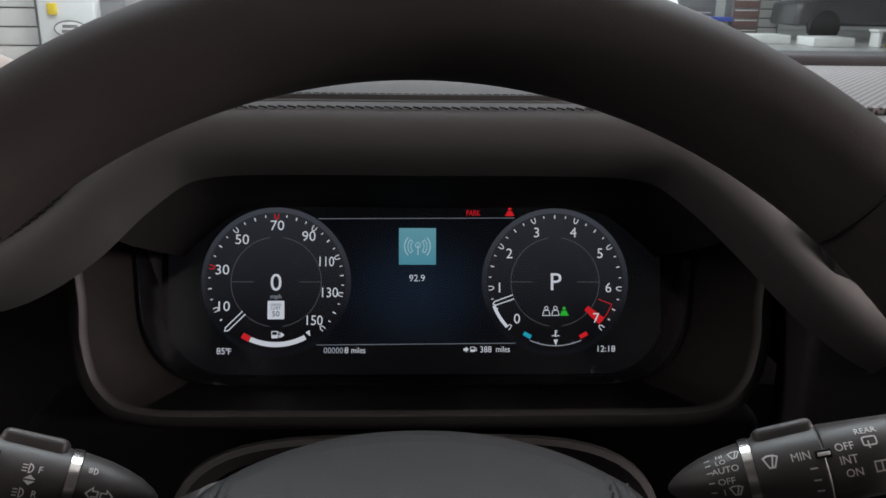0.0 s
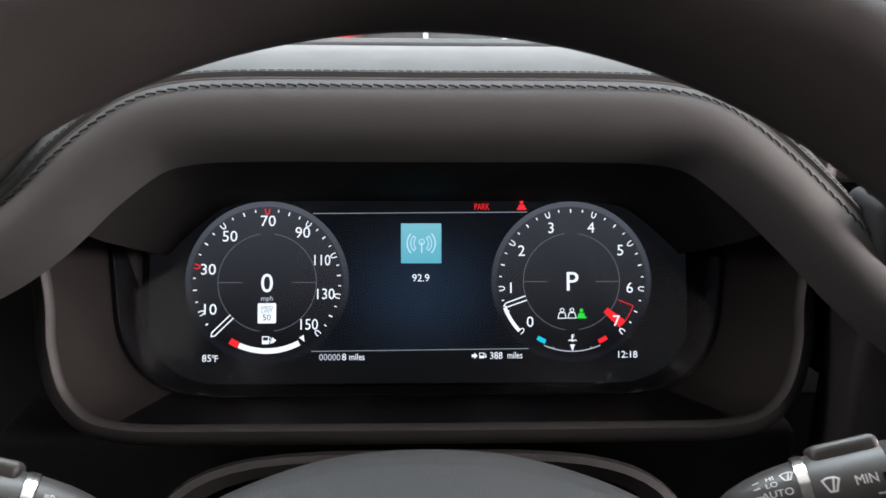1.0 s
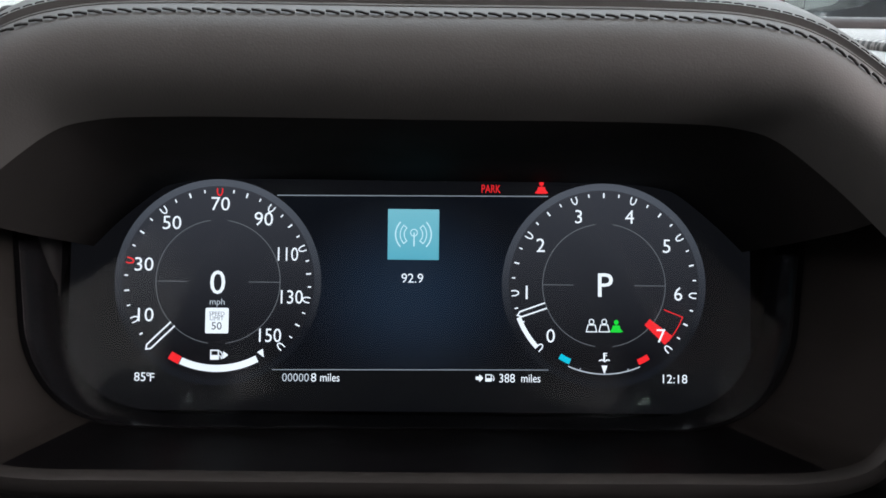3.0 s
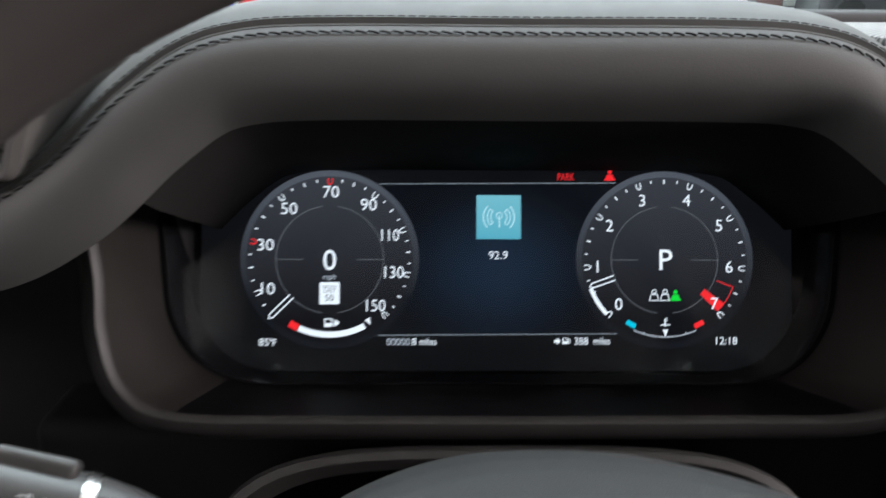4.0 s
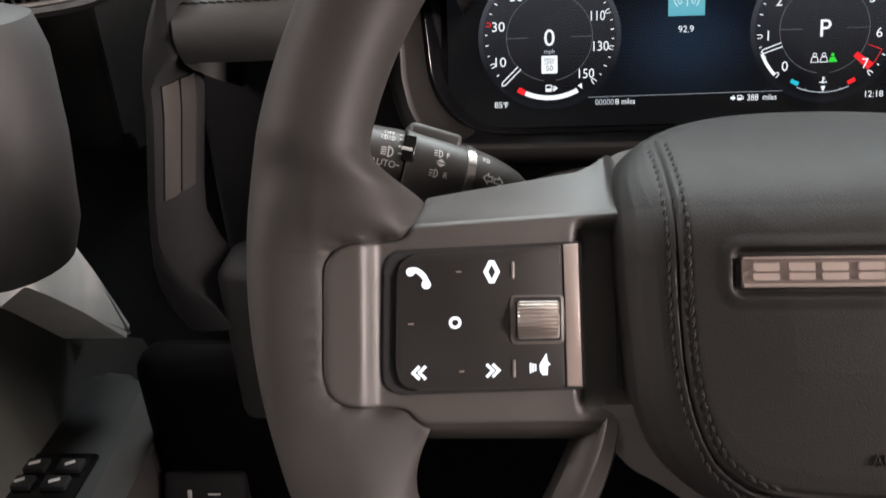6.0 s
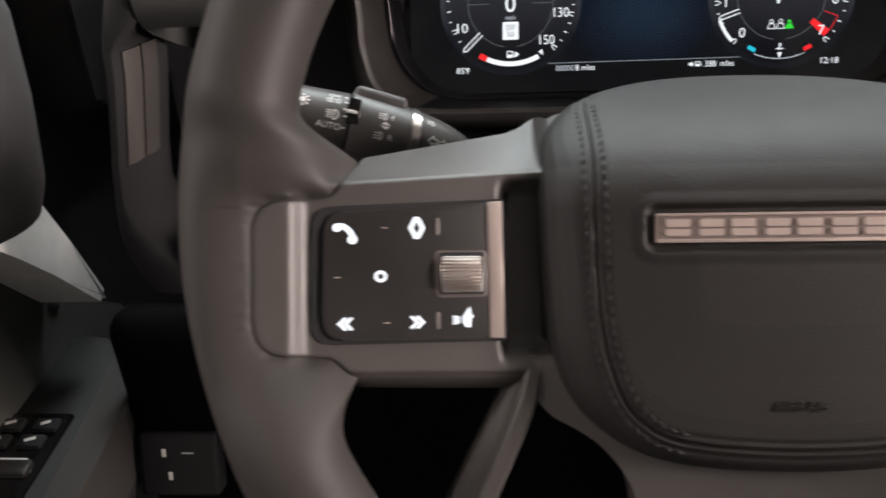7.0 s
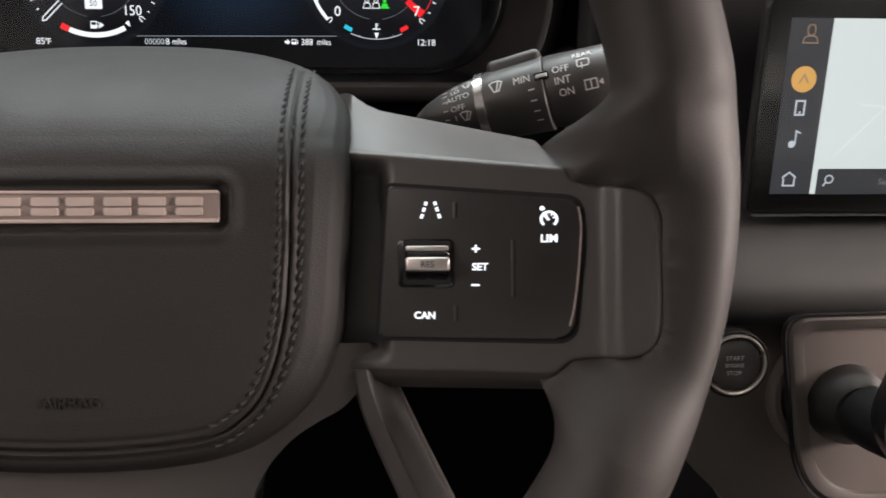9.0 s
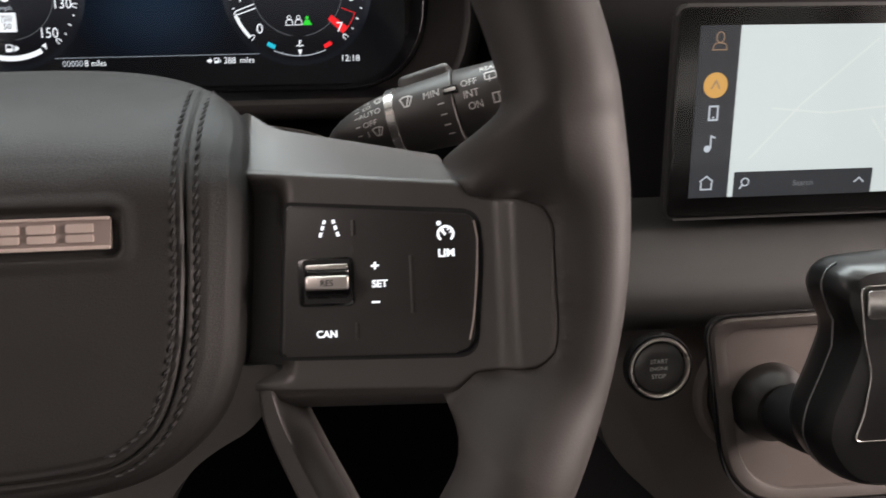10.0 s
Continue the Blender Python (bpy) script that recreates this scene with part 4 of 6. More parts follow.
def thumb_wheel(parent, cx, cy, w, h, ribs, label, material=None):
    bm = bmesh.new()
    prism(bm, rounded(rect(cx - w / 2 - 0.0022, cy - h / 2 - 0.0022, cx + w / 2 + 0.0016, cy + h / 2 + 0.0022), 0.002), 0.0008, PAD_Z + 0.0002, 0.0003)
    on_pad(part("wheel_surround", bm, GUN if ribs > 10 else GLOSS, parent))
    bm = bmesh.new()
    prism(bm, rounded(rect(cx - w / 2 - 0.0006, cy - h / 2 - 0.0012, cx + w / 2 + 0.0006, cy + h / 2 + 0.0016), 0.0008), 0.0010, PAD_Z + 0.0005)
    on_pad(part("wheel_slot", bm, DARK, parent))
    bm = bmesh.new()
    R = h * 0.62
    rings = []
    n = ribs * 4
    for x in (-w / 2, -w / 2 + 0.0006, w / 2 - 0.0006, w / 2):
        e = 0.0006 if abs(x) == w / 2 else 0.0
        rings.append([(cx + x, cy + (R - e + (0.00025 if (k % 4) < 2 else -0.0007)) * math.cos(k * math.tau / n), PAD_Z - 0.0022 + (R * 0.85 - e + (0.00025 if (k % 4) < 2 else -0.0007)) * math.sin(k * math.tau / n)) for k in range(n)])
    loft(bm, rings)
    ob = on_pad(part("thumb_wheel", bm, material or STEEL, parent, label))
    return ob


thumb_wheel(left_pad, -0.1030, -0.0078, 0.0128, 0.0105, 32, "ribbed metal thumb wheel", WHEEL_METAL)
# right pad symbols
key(right_pad, "lane_symbol", lambda bm, z: ([ribbon(bm, [(0.1012 + s * a * MM, 0.0046 + b * MM), (0.1012 + s * c * MM, 0.0046 + d * MM)], 0.0009, z) for s in (-1, 1) for a, b, c, d in ((2.7, -2.4, 2.3, -1.1), (2.1, -0.4, 1.7, 0.8), (1.5, 1.4, 1.2, 2.5))]))
key(right_pad, "cancel_lettering", lambda bm, z: lettering(bm, "CAN", (0.0993, -0.0262), 0.0022, z, bold=0.03))
key(right_pad, "set_lettering", lambda bm, z: lettering(bm, "SET", (0.1152, -0.0120), 0.0022, z, bold=0.03))
key(right_pad, "limit_lettering", lambda bm, z: lettering(bm, "LIM", (0.1342, -0.0040), 0.0023, z, bold=0.03))
key(right_pad, "plus_symbol", lambda bm, z: (ribbon(bm, [(0.1129, -0.0068), (0.1151, -0.0068)], 0.0006, z), ribbon(bm, [(0.1140, -0.0057), (0.1140, -0.0079)], 0.0006, z + 0.00005)))
key(right_pad, "minus_symbol", lambda bm, z: ribbon(bm, [(0.1127, -0.0173), (0.1150, -0.0173)], 0.0006, z))


def cruise(bm, z):
    o = (0.1342, 0.0014)
    ribbon(bm, [(o[0] + 2.1 * MM * math.cos(radians(t)), o[1] + 2.1 * MM * math.sin(radians(t))) for t in range(-50, 231, 14)], 0.0007, z)
    ribbon(bm, [(o[0], o[1] - 0.0003), (o[0] - 0.0012, o[1] + 0.0012)], 0.0007, z + 0.00005)
    for t in (20, 60, 120):
        ribbon(bm, [(o[0] + q * MM * math.cos(radians(t)), o[1] + q * MM * math.sin(radians(t))) for q in (1.1, 1.8)], 0.0004, z + 0.00005)
    disc(bm, (o[0] - 0.0018, o[1] + 0.0031), 0.0007, z, 8)


key(right_pad, "cruise_symbol", cruise)
key(right_pad, "edge_line", lambda bm, z: tube(bm, spline([(0.1421, 0.0048, z - 0.0003), (0.1428, -0.0004, z - 0.0003), (0.1425, -0.0067, z - 0.0003), (0.1419, -0.0146, z - 0.0003), (0.1408, -0.0234, z - 0.0003), (0.1396, -0.0288, z - 0.0003)], 4), 0.00028, 8), FLANK, "thin pale edge line")
for x, y, h in ((0.1082, 0.0045, 0.0046), (0.1082, -0.0255, 0.0046), (0.1243, -0.0125, 0.0165)):
    key(right_pad, "key_ridge", lambda bm, z: box(bm, (x, y, z - 0.0002), (0.0010, h, 0.0008), 0.0003), SATIN)
thumb_wheel(right_pad, 0.1000, -0.0110, 0.0125, 0.0100, 7, "gloss black cruise control wheel", GLOSS)
bm = bmesh.new()
box(bm, (0.1000, -0.0112, PAD_Z + 0.0030), (0.0126, 0.0042, 0.0026), 0.0008, 3)
bar = on_pad(part("resume_bar", bm, WHEEL_METAL, right_pad, "chrome resume bar"))
bm = bmesh.new()
box(bm, (0.1000, -0.0066, PAD_Z + 0.0016), (0.0122, 0.0016, 0.0016), 0.0005, 3)
on_pad(part("upper_bar", bm, WHEEL_METAL, right_pad, "bright upper edge of the cruise control wheel"))
key(right_pad, "resume_lettering", lambda bm, z: lettering(bm, "RES", (0.1000, -0.0112), 0.0018, z, bold=0.01), SOFT, z=PAD_Z + 0.00445)

# hub cover: a domed pad, its bolsters sewn on along a seam that runs over the top
HUB = [(0.0, 0.0700), (0.030, 0.0675), (0.055, 0.0592), (0.0725, 0.0458), (0.0785, 0.0270), (0.0772, -0.0100), (0.0738, -0.0380), (0.0630, -0.0560), (0.0400, -0.0690), (0.0, -0.0725)]
HUB = HUB + [(-x, y) for x, y in HUB[-2:0:-1]]
hub_line = np.array([(p.x, p.y) for p in spline([(x, y, 0) for x, y in HUB], 34, True)])
SEAM = [(0.0612, 0.075), (0.0610, 0.040), (0.0610, 0.010), (0.0604, -0.012), (0.0585, -0.030), (0.0540, -0.0450), (0.0470, -0.0545), (0.0340, -0.0608), (0.0, -0.0632)]
seam_line = np.array([(p.x, p.y) for p in spline([(x, y, 0) for x, y in SEAM + [(-x, y) for x, y in SEAM[-2::-1]]], 6)])
BADGE = (-0.0009, 0.0058, 0.0437, 0.0058)      # middle and half sizes of its recess


def to_line(pts, chain):
    """The least distance of each point from a chain of points."""
    best = np.full(len(pts), 1.0)
    for a, b in zip(chain, chain[1:]):
        d = b - a
        f = np.clip(((pts - a) @ d) / max(1e-12, d @ d), 0, 1)
        best = np.minimum(best, np.linalg.norm(pts - a - f[:, None] * d, axis=1))
    return best


def soft(x):
    x = np.clip(x, 0, 1)
    return x * x * (3 - 2 * x)


def hub_depth(pts, shaped=True):
    """How far the cover stands towards the driver at points of its plane."""
    y = pts[:, 1]
    edge = to_line(pts, np.vstack([hub_line[::4], hub_line[:1]]))
    edge = edge / (1.2 - 1.1 * np.clip((y - 0.026) / 0.026, 0, 1) - 0.35 * np.clip((-y - 0.040) / 0.025, 0, 1))
    w = np.interp(edge, [0, 0.0006, 0.002, 0.005, 0.009, 0.013, 0.018, 0.04], [-0.022, -0.0125, -0.0080, -0.0044, -0.0020, -0.0007, 0.0, 0.0014])
    w = w - 22.0 * np.maximum(0, y - 0.012) ** 2
    if shaped:
        seam = to_line(pts, seam_line)
        w = w - 0.0015 * np.exp(-(seam / 0.0006) ** 2) - 0.0005 * np.exp(-((seam - 0.0026) / 0.0008) ** 2)
        cx, cy, hx, hy = BADGE
        out = np.hypot(np.maximum(np.abs(pts[:, 0] - cx) - hx + 0.002, 0), np.maximum(np.abs(y - cy) - hy + 0.002, 0)) - 0.002
        w = w - 0.0016 * (1 - soft((out + 0.0002) / 0.0022)) + 0.0007 * soft((0.006 - out) / 0.004) * soft(out / 0.002)
    return w


CUT = np.concatenate([np.linspace(1.0, 0.80, 34), np.linspace(0.796, 0.05, 88)])
mid_hub = np.array([0.0, 0.003])
flat_pts = np.vstack([mid_hub + (hub_line - mid_hub) * k for k in CUT])
deep = hub_depth(flat_pts).reshape(len(CUT), -1)
rings = [[(x * 0.985, y * 0.985, z - 0.045) for (x, y), z in zip(hub_line, deep[0])], [(x, y, z - 0.006) for (x, y), z in zip(hub_line, deep[0])]]
for k, row in zip(CUT, deep):
    rings.append([(x, y, z) for (x, y), z in zip(mid_hub + (hub_line - mid_hub) * k, row)])
bm = bmesh.new()
loft(bm, rings)
hub = part("hub_cover", bm, COVER, wheel, "soft black airbag cover with a stitched seam")
for d in (-0.0031, 0.0031):
    row = []
    for i in range(len(seam_line)):
        t = seam_line[min(i + 1, len(seam_line) - 1)] - seam_line[max(i - 1, 0)]
        t = t / np.linalg.norm(t)
        row.append(seam_line[i] + np.array((-t[1], t[0])) * d)
    row = np.array(row)
    z = hub_depth(row)
    pts = [Vector((p[0], p[1], q + 0.0001)) for p, q in zip(row, z) if p[1] < 0.056]
    for s in (-1, 1):
        sel = [p for p in pts if p.x * s > 0.030]
        stitches(hub, sel, [Vector((0, 0, 1))] * len(sel), THREAD, 0.0030, 0.0006, 0.00058, slant=0.00045)
# badge
bm = bmesh.new()
prism(bm, rounded(rect(-0.0430, 0.0012, 0.0412, 0.0103), 0.0009), -0.002, 0.0012, 0.0005, 3)
badge = part("badge", bm, BRONZE_DARK, hub, "brushed metal badge strip")
for y0, y1 in ((0.0012, 0.0023), (0.0094, 0.0103)):
    bm = bmesh.new()
    box(bm, (-0.0009, (y0 + y1) / 2, 0.0013), (0.0838, y1 - y0, 0.0010), 0.0003)
    part("badge_edge", bm, BRONZE, badge, "bright edge of the badge")
for k in range(8):
    x = -0.0363 + k * 0.00985 + 0.0004 * ((k * 3) % 2)
    bm = bmesh.new()
    w = 0.0037
    prism(bm, rounded(rect(x - w, 0.0033, x + w, 0.0054), 0.0005), 0.0010, 0.0018, 0.0002)
    prism(bm, rounded(rect(x - w, 0.0060, x + w, 0.0084), 0.0005), 0.0010, 0.0018, 0.0002)
    part("badge_shape", bm, BRONZE, badge, "plain raised shape on the badge", smooth=False)
bm = bmesh.new()
lettering(bm, "AIRBAG", (0.0, -0.0490), 0.0032, -0.0001, depth=0.0007)
at_depth(part("embossed_lettering", bm, COVER, hub, "embossed lettering"), lambda x, y: float(hub_depth(np.array([(x, y)]), False)[0]))

# lower spokes: a flat inner face and a face that falls away outwards, running up into the carriers
for s in (-1, 1):
    bm = bmesh.new()
    rows = []
    for x, y, wd, w in ((0.0820, -0.0330, 0.0050, -0.016), (0.0830, -0.0410, 0.0056, -0.0115), (0.0855, -0.0500, 0.0064, -0.0105), (0.0905, -0.0620, 0.0068, -0.0105), (0.0998, -0.0817, 0.0072, -0.0100), (0.1100, -0.1030, 0.0078, -0.006), (0.1190, -0.1220, 0.0085, 0.002)):
        nrm = Vector((0.905, 0.425))
        rows.append([(s * (x + nrm.x * wd * a), y + nrm.y * wd * a - s * TURNED * x, w + b) for a, b in ((-1, -0.016), (-1, -0.003), (-0.85, -0.0006), (-0.2, 0.0), (-0.02, -0.0008), (0.10, -0.0028), (0.55, -0.0046), (0.88, -0.0062), (1, -0.009), (1, -0.018))])
    fine = []
    for k in range(len(rows[0])):
        fine.append(spline([row[k] for row in rows], 5))
    loft(bm, [[col[i] for col in fine] for i in range(len(fine[0]))])
    part("lower_spoke", bm, CARRIER_TRIM, wheel, "satin lower spoke")
# the trim under the hub, with an arm up to each carrier
half = [(0.0870, -0.0350), (0.0860, -0.0430), (0.0800, -0.0490), (0.0745, -0.0550), (0.0690, -0.0575), (0.0600, -0.0630), (0.0530, -0.0705), (0.0480, -0.0790), (0.0450, -0.1100), (0.0400, -0.1550)]
bm = bmesh.new()
prism(bm, rounded(half + [(-x, y) for x, y in half[::-1]], 0.004, 4), -0.034, -0.0130, 0.0022, 4)
part("bottom_spoke", bm, CARRIER_TRIM, wheel, "satin trim below the hub")
bm = bmesh.new()
prism(bm, rounded([(-0.084, 0.020), (0.084, 0.020), (0.084, -0.038), (0.045, -0.070), (-0.045, -0.070), (-0.084, -0.038)], 0.012), -0.062, -0.020, 0.004)
part("hub_back", bm, DARK, wheel, "dark hub behind the cover")

# ---- stalks behind the wheel ----
def stalk(name, ring, tip, label, flip):
    """A stalk whose x axis runs the way its lettering reads; z faces the driver."""
    x = (Vector(ring) - Vector(tip)) if flip else (Vector(tip) - Vector(ring))
    x.normalize()
    z = Vector((0, 0.10, 1.0))
    y = z.cross(x).normalized()
    z = x.cross(y)
    ob = thing(name, WHEEL @ basis(ring, x, y, z), label, "stalk")
    return ob


TURN_X = Matrix(((0, 0, 1, 0), (0, 1, 0, 0), (-1, 0, 0, 0), (0, 0, 0, 1)))


def turned(parent, name, profile, material, label="", squash=1.0):
    """A turned piece of a stalk: profile of (place along it, radius)."""
    bm = bmesh.new()
    lathe(bm, [(r, x) for x, r in profile], 40, TURN_X)
    for v in bm.verts:
        v.co.y *= squash * 1.1
        v.co.z *= 1.1
    return part(name, bm, material, parent, label)


def wrapped(parent, name, draw, profile, turn=0.0, material=None):
    """Flat print laid round a turned piece of that profile."""
    bm = bmesh.new()
    draw(bm)
    for v in bm.verts:
        radius = float(np.interp(v.co.x, [p[0] for p in profile], [p[1] for p in profile])) * 1.1
        a = v.co.y / 0.0135 + turn
        v.co = Vector((v.co.x, (radius + 0.0003) * math.sin(a), (radius + 0.0003) * math.cos(a)))
    return part(name, bm, material or PRINT, parent, smooth=False)


def lamp_symbol(bm, x, y, k, rays, slope=0.0):
    ribbon(bm, [(x + k * (0.2 + 0.8 * math.cos(t)), y + k * 0.85 * math.sin(t)) for t in [radians(q) for q in range(-90, 91, 20)]], k * 0.24, 0, True)
    for i in range(rays):
        yy = y + k * (0.6 - 1.2 * i / max(1, rays - 1))
        ribbon(bm, [(x - k * 0.15, yy), (x - k * 1.15, yy + slope * k)], k * 0.2, 0)


ARM = [(0.0022, 0.0118), (0.007, 0.0111), (0.012, 0.0102), (0.018, 0.0086), (0.024, 0.0064), (0.029, 0.0036), (0.0315, 0.0014), (0.0320, 0.0)]
BARREL_L = [(-0.0570, 0.0104), (-0.0562, 0.0118), (-0.0300, 0.0128), (-0.0292, 0.0126), (-0.0290, 0.0110), (-0.0282, 0.0110)]
COLLAR_L = [(-0.0284, 0.0105), (-0.0280, 0.0134), (-0.0272, 0.0138), (-0.0040, 0.0124), (-0.0022, 0.0122)]
left = stalk("light_stalk", (-0.1305, 0.0502, -0.1005), (-0.1839, 0.0603, -0.0818), "black light and indicator stalk with white symbols", True)
turned(left, "end_cap", [(-0.0600, 0.0), (-0.0600, 0.0085), (-0.0592, 0.0102), (-0.0575, 0.0108), (-0.0568, 0.0108)], CHROME, "chrome end cap")
turned(left, "rotary_barrel", BARREL_L, STALK, "rotary light switch")
turned(left, "collar", COLLAR_L, STALK)
bm = bmesh.new()
box(bm, (-0.0165, 0.0118, -0.0010), (0.0235, 0.0085, 0.0190), 0.0026, 3, Matrix.Rotation(radians(-3), 4, "Z"))
part("raised_ridge", bm, STALK, left, "raised ridge along the collar")
bm = bmesh.new()
box(bm, (-0.0278, 0.0035, 0.0134), (0.0052, 0.0110, 0.0040), 0.0006)
part("index_slot", bm, GLOSS, left)
turned(left, "chrome_ring", [(-0.0022, 0.0120), (-0.0018, 0.0127), (0.0018, 0.0124), (0.0022, 0.0116)], CHROME, "chrome ring")
turned(left, "arm", ARM, STALK, "tapering stalk arm")
bm = bmesh.new()
tube(bm, spline([(0.018, -0.003, -0.004), (0.030, -0.009, -0.012), (0.062, -0.016, -0.030)], 5), 0.0045, 14)
part("root", bm, DARK, left)
wrapped(left, "light_symbols", lambda bm: (lettering(bm, "OFF", (-0.0358, 0.0098), 0.0019, 0), lamp_symbol(bm, -0.0380, 0.0068, 0.0013, 3), lamp_symbol(bm, -0.0348, 0.0068, 0.0013, 3), lamp_symbol(bm, -0.0362, 0.0006, 0.0023, 4), lettering(bm, "AUTO", (-0.0372, -0.0040), 0.0026, 0), [ribbon(bm, [(-0.0318, y), (-0.0304, y)], 0.0005, 0) for y in (0.0098, 0.0068, 0.0006, -0.0040)], disc(bm, (-0.0315, 0.0036), 0.0006, 0, 8)), BARREL_L)
wrapped(left, "dimmer_symbol", lambda bm: (disc(bm, (-0.0490, 0.0046), 0.0013, 0, 12), [ribbon(bm, [(-0.0490 + r0 * math.cos(t), 0.0046 + r0 * math.sin(t)) for r0 in (0.0018, 0.0029)], 0.0008, 0) for t in [k * math.tau / 8 for k in range(8)]]), BARREL_L)
wrapped(left, "fog_symbols", lambda bm: (lamp_symbol(bm, -0.0150, 0.0040, 0.0017, 3), lettering(bm, "F", (-0.0108, 0.0040), 0.0022, 0), flat(bm, [(-0.0156, 0.0006), (-0.0136, 0.0020), (-0.0116, 0.0006)], 0), flat(bm, [(-0.0156, 0.0001), (-0.0116, 0.0001), (-0.0136, -0.0013)], 0), lamp_symbol(bm, -0.0160, -0.0040, 0.0017, 3), lettering(bm, "R", (-0.0108, -0.0040), 0.0022, 0)), COLLAR_L)
wrapped(left, "beam_symbol", lambda bm: lamp_symbol(bm, 0.0066, 0.0075, 0.0015, 4), ARM)


def arrow(bm, x, y, k, d):
    ribbon(bm, [(x + d * a * k, y + b * k) for a, b in ((1.2, 0), (0.0, 1.3), (0.0, 0.6), (-1.1, 0.6), (-1.1, -0.6), (0.0, -0.6), (0.0, -1.3))], k * 0.32, 0, True)


wrapped(left, "indicator_symbols", lambda bm: (arrow(bm, 0.0080, -0.0014, 0.0018, -1), arrow(bm, 0.0130, -0.0018, 0.0018, 1)), ARM)
bm = bmesh.new()
box(bm, (-0.0286, 0.0030, 0.0152), (0.0046, 0.0014, 0.0010), 0.0003)
part("index_mark", bm, PRINT, left, "white index mark")

ARM_R = [(-x, r) for x, r in ARM[::-1]]
COLLAR_R = [(0.0022, 0.0125), (0.004, 0.0130), (0.0262, 0.0140), (0.0268, 0.0136), (0.0270, 0.0115)]
BARREL_R = [(0.0268, 0.0110), (0.0272, 0.0130), (0.0280, 0.0134), (0.0570, 0.0126), (0.0580, 0.0120)]
right = stalk("wiper_stalk", (0.1300, 0.0522, -0.1035), (0.1872, 0.0627, -0.0835), "black wiper stalk with white lettering", False)
turned(right, "arm", ARM_R, STALK, "tapering stalk arm")
bm = bmesh.new()
tube(bm, spline([(-0.018, -0.003, -0.004), (-0.030, -0.009, -0.012), (-0.062, -0.016, -0.030)], 5), 0.0045, 14)
part("root", bm, DARK, right)
turned(right, "chrome_ring", [(-0.0022, 0.0118), (-0.0018, 0.0128), (0.0018, 0.0130), (0.0022, 0.0124)], CHROME, "chrome ring")
turned(right, "collar", COLLAR_R, STALK)
bm = bmesh.new()
box(bm, (0.0160, 0.0121, -0.0010), (0.0225, 0.0085, 0.0190), 0.0026, 3, Matrix.Rotation(radians(3), 4, "Z"))
part("raised_ridge", bm, STALK, right, "raised ridge along the collar")
turned(right, "rotary_barrel", BARREL_R, STALK, "rotary rear wiper switch")
turned(right, "end_cap", [(0.0578, 0.0118), (0.0584, 0.0116), (0.0605, 0.0110), (0.0615, 0.0085), (0.0615, 0.0)], CHROME, "chrome end cap")
bm = bmesh.new()
box(bm, (0.0262, 0.0034, 0.0142), (0.0058, 0.0030, 0.0030), 0.0004)
part("index_slot", bm, GLOSS, right)
bm = bmesh.new()
box(bm, (0.0264, 0.0034, 0.0156), (0.0044, 0.0013, 0.0008), 0.0002)
part("index_mark", bm, PRINT, right, "white index mark")


def wiper_symbol(bm, x, y, k):
    ribbon(bm, [(x + k * a, y + k * b) for a, b in ((-1.3, 0.7), (-0.6, 1.05), (0.6, 1.05), (1.3, 0.7), (0.5, -1.0), (-0.5, -1.0))], k * 0.3, 0, True)
    ribbon(bm, [(x, y - k), (x + k * 0.5, y + k * 0.9)], k * 0.3, 0)


for s, x, y, h in (("HI", -0.0102, 0.0108, 0.0020), ("LO", -0.0100, 0.0078, 0.0022), ("AUTO", -0.0090, 0.0040, 0.0026), ("OFF", -0.0094, -0.0008, 0.0026), ("1", -0.0110, -0.0054, 0.0026)):
    wrapped(right, "speed_lettering", lambda bm: (lettering(bm, s, (x, y), h, 0), ribbon(bm, [(-0.0160, y), (-0.0138, y)], 0.0005, 0)), ARM_R)
wrapped(right, "wiper_symbol", lambda bm: (wiper_symbol(bm, -0.0066, -0.0050, 0.0018), wiper_symbol(bm, -0.0046, 0.0096, 0.0016)), ARM_R)
wrapped(right, "wash_symbol", lambda bm: wiper_symbol(bm, 0.0078, 0.0034, 0.0020), COLLAR_R)
wrapped(right, "delay_lettering", lambda bm: (lettering(bm, "MIN", (0.0184, 0.0034), 0.0027, 0), [ribbon(bm, [(0.0204 + k * 0.0003, -0.0010 - k * 0.0038), (0.0230 + k * 0.0003, -0.0010 - k * 0.0038)], 0.0005, 0) for k in range(4)]), COLLAR_R)
for s, x, y in (("OFF", 0.0340, 0.0044), ("INT", 0.0343, 0.0000), ("ON", 0.0350, -0.0044)):
    wrapped(right, "rear_lettering", lambda bm: lettering(bm, s, (x, y), 0.0027, 0), BARREL_R)
wrapped(right, "rear_lettering", lambda bm: lettering(bm, "REAR", (0.0428, 0.0092), 0.0022, 0), BARREL_R)
wrapped(right, "rear_symbols", lambda bm: (ribbon(bm, rounded(rect(0.0406, 0.0036, 0.0452, 0.0066), 0.0008), 0.0005, 0, True), ribbon(bm, [(0.0424, 0.0026), (0.0424, 0.0052)], 0.0005, 0.0), ribbon(bm, rect(0.0424, -0.0054, 0.0470, -0.0020), 0.0005, 0, True), ribbon(bm, [(0.0447, -0.0054), (0.0447, -0.0020)], 0.0005, 0.0), flat(bm, [(0.0494, -0.0024), (0.0476, -0.0036), (0.0494, -0.0048)], 0)), BARREL_R)

# ---- steering column ----
column = thing("steering_column", WHEEL, "dark shroud of the steering column behind the wheel", "steering column")
bm = bmesh.new()


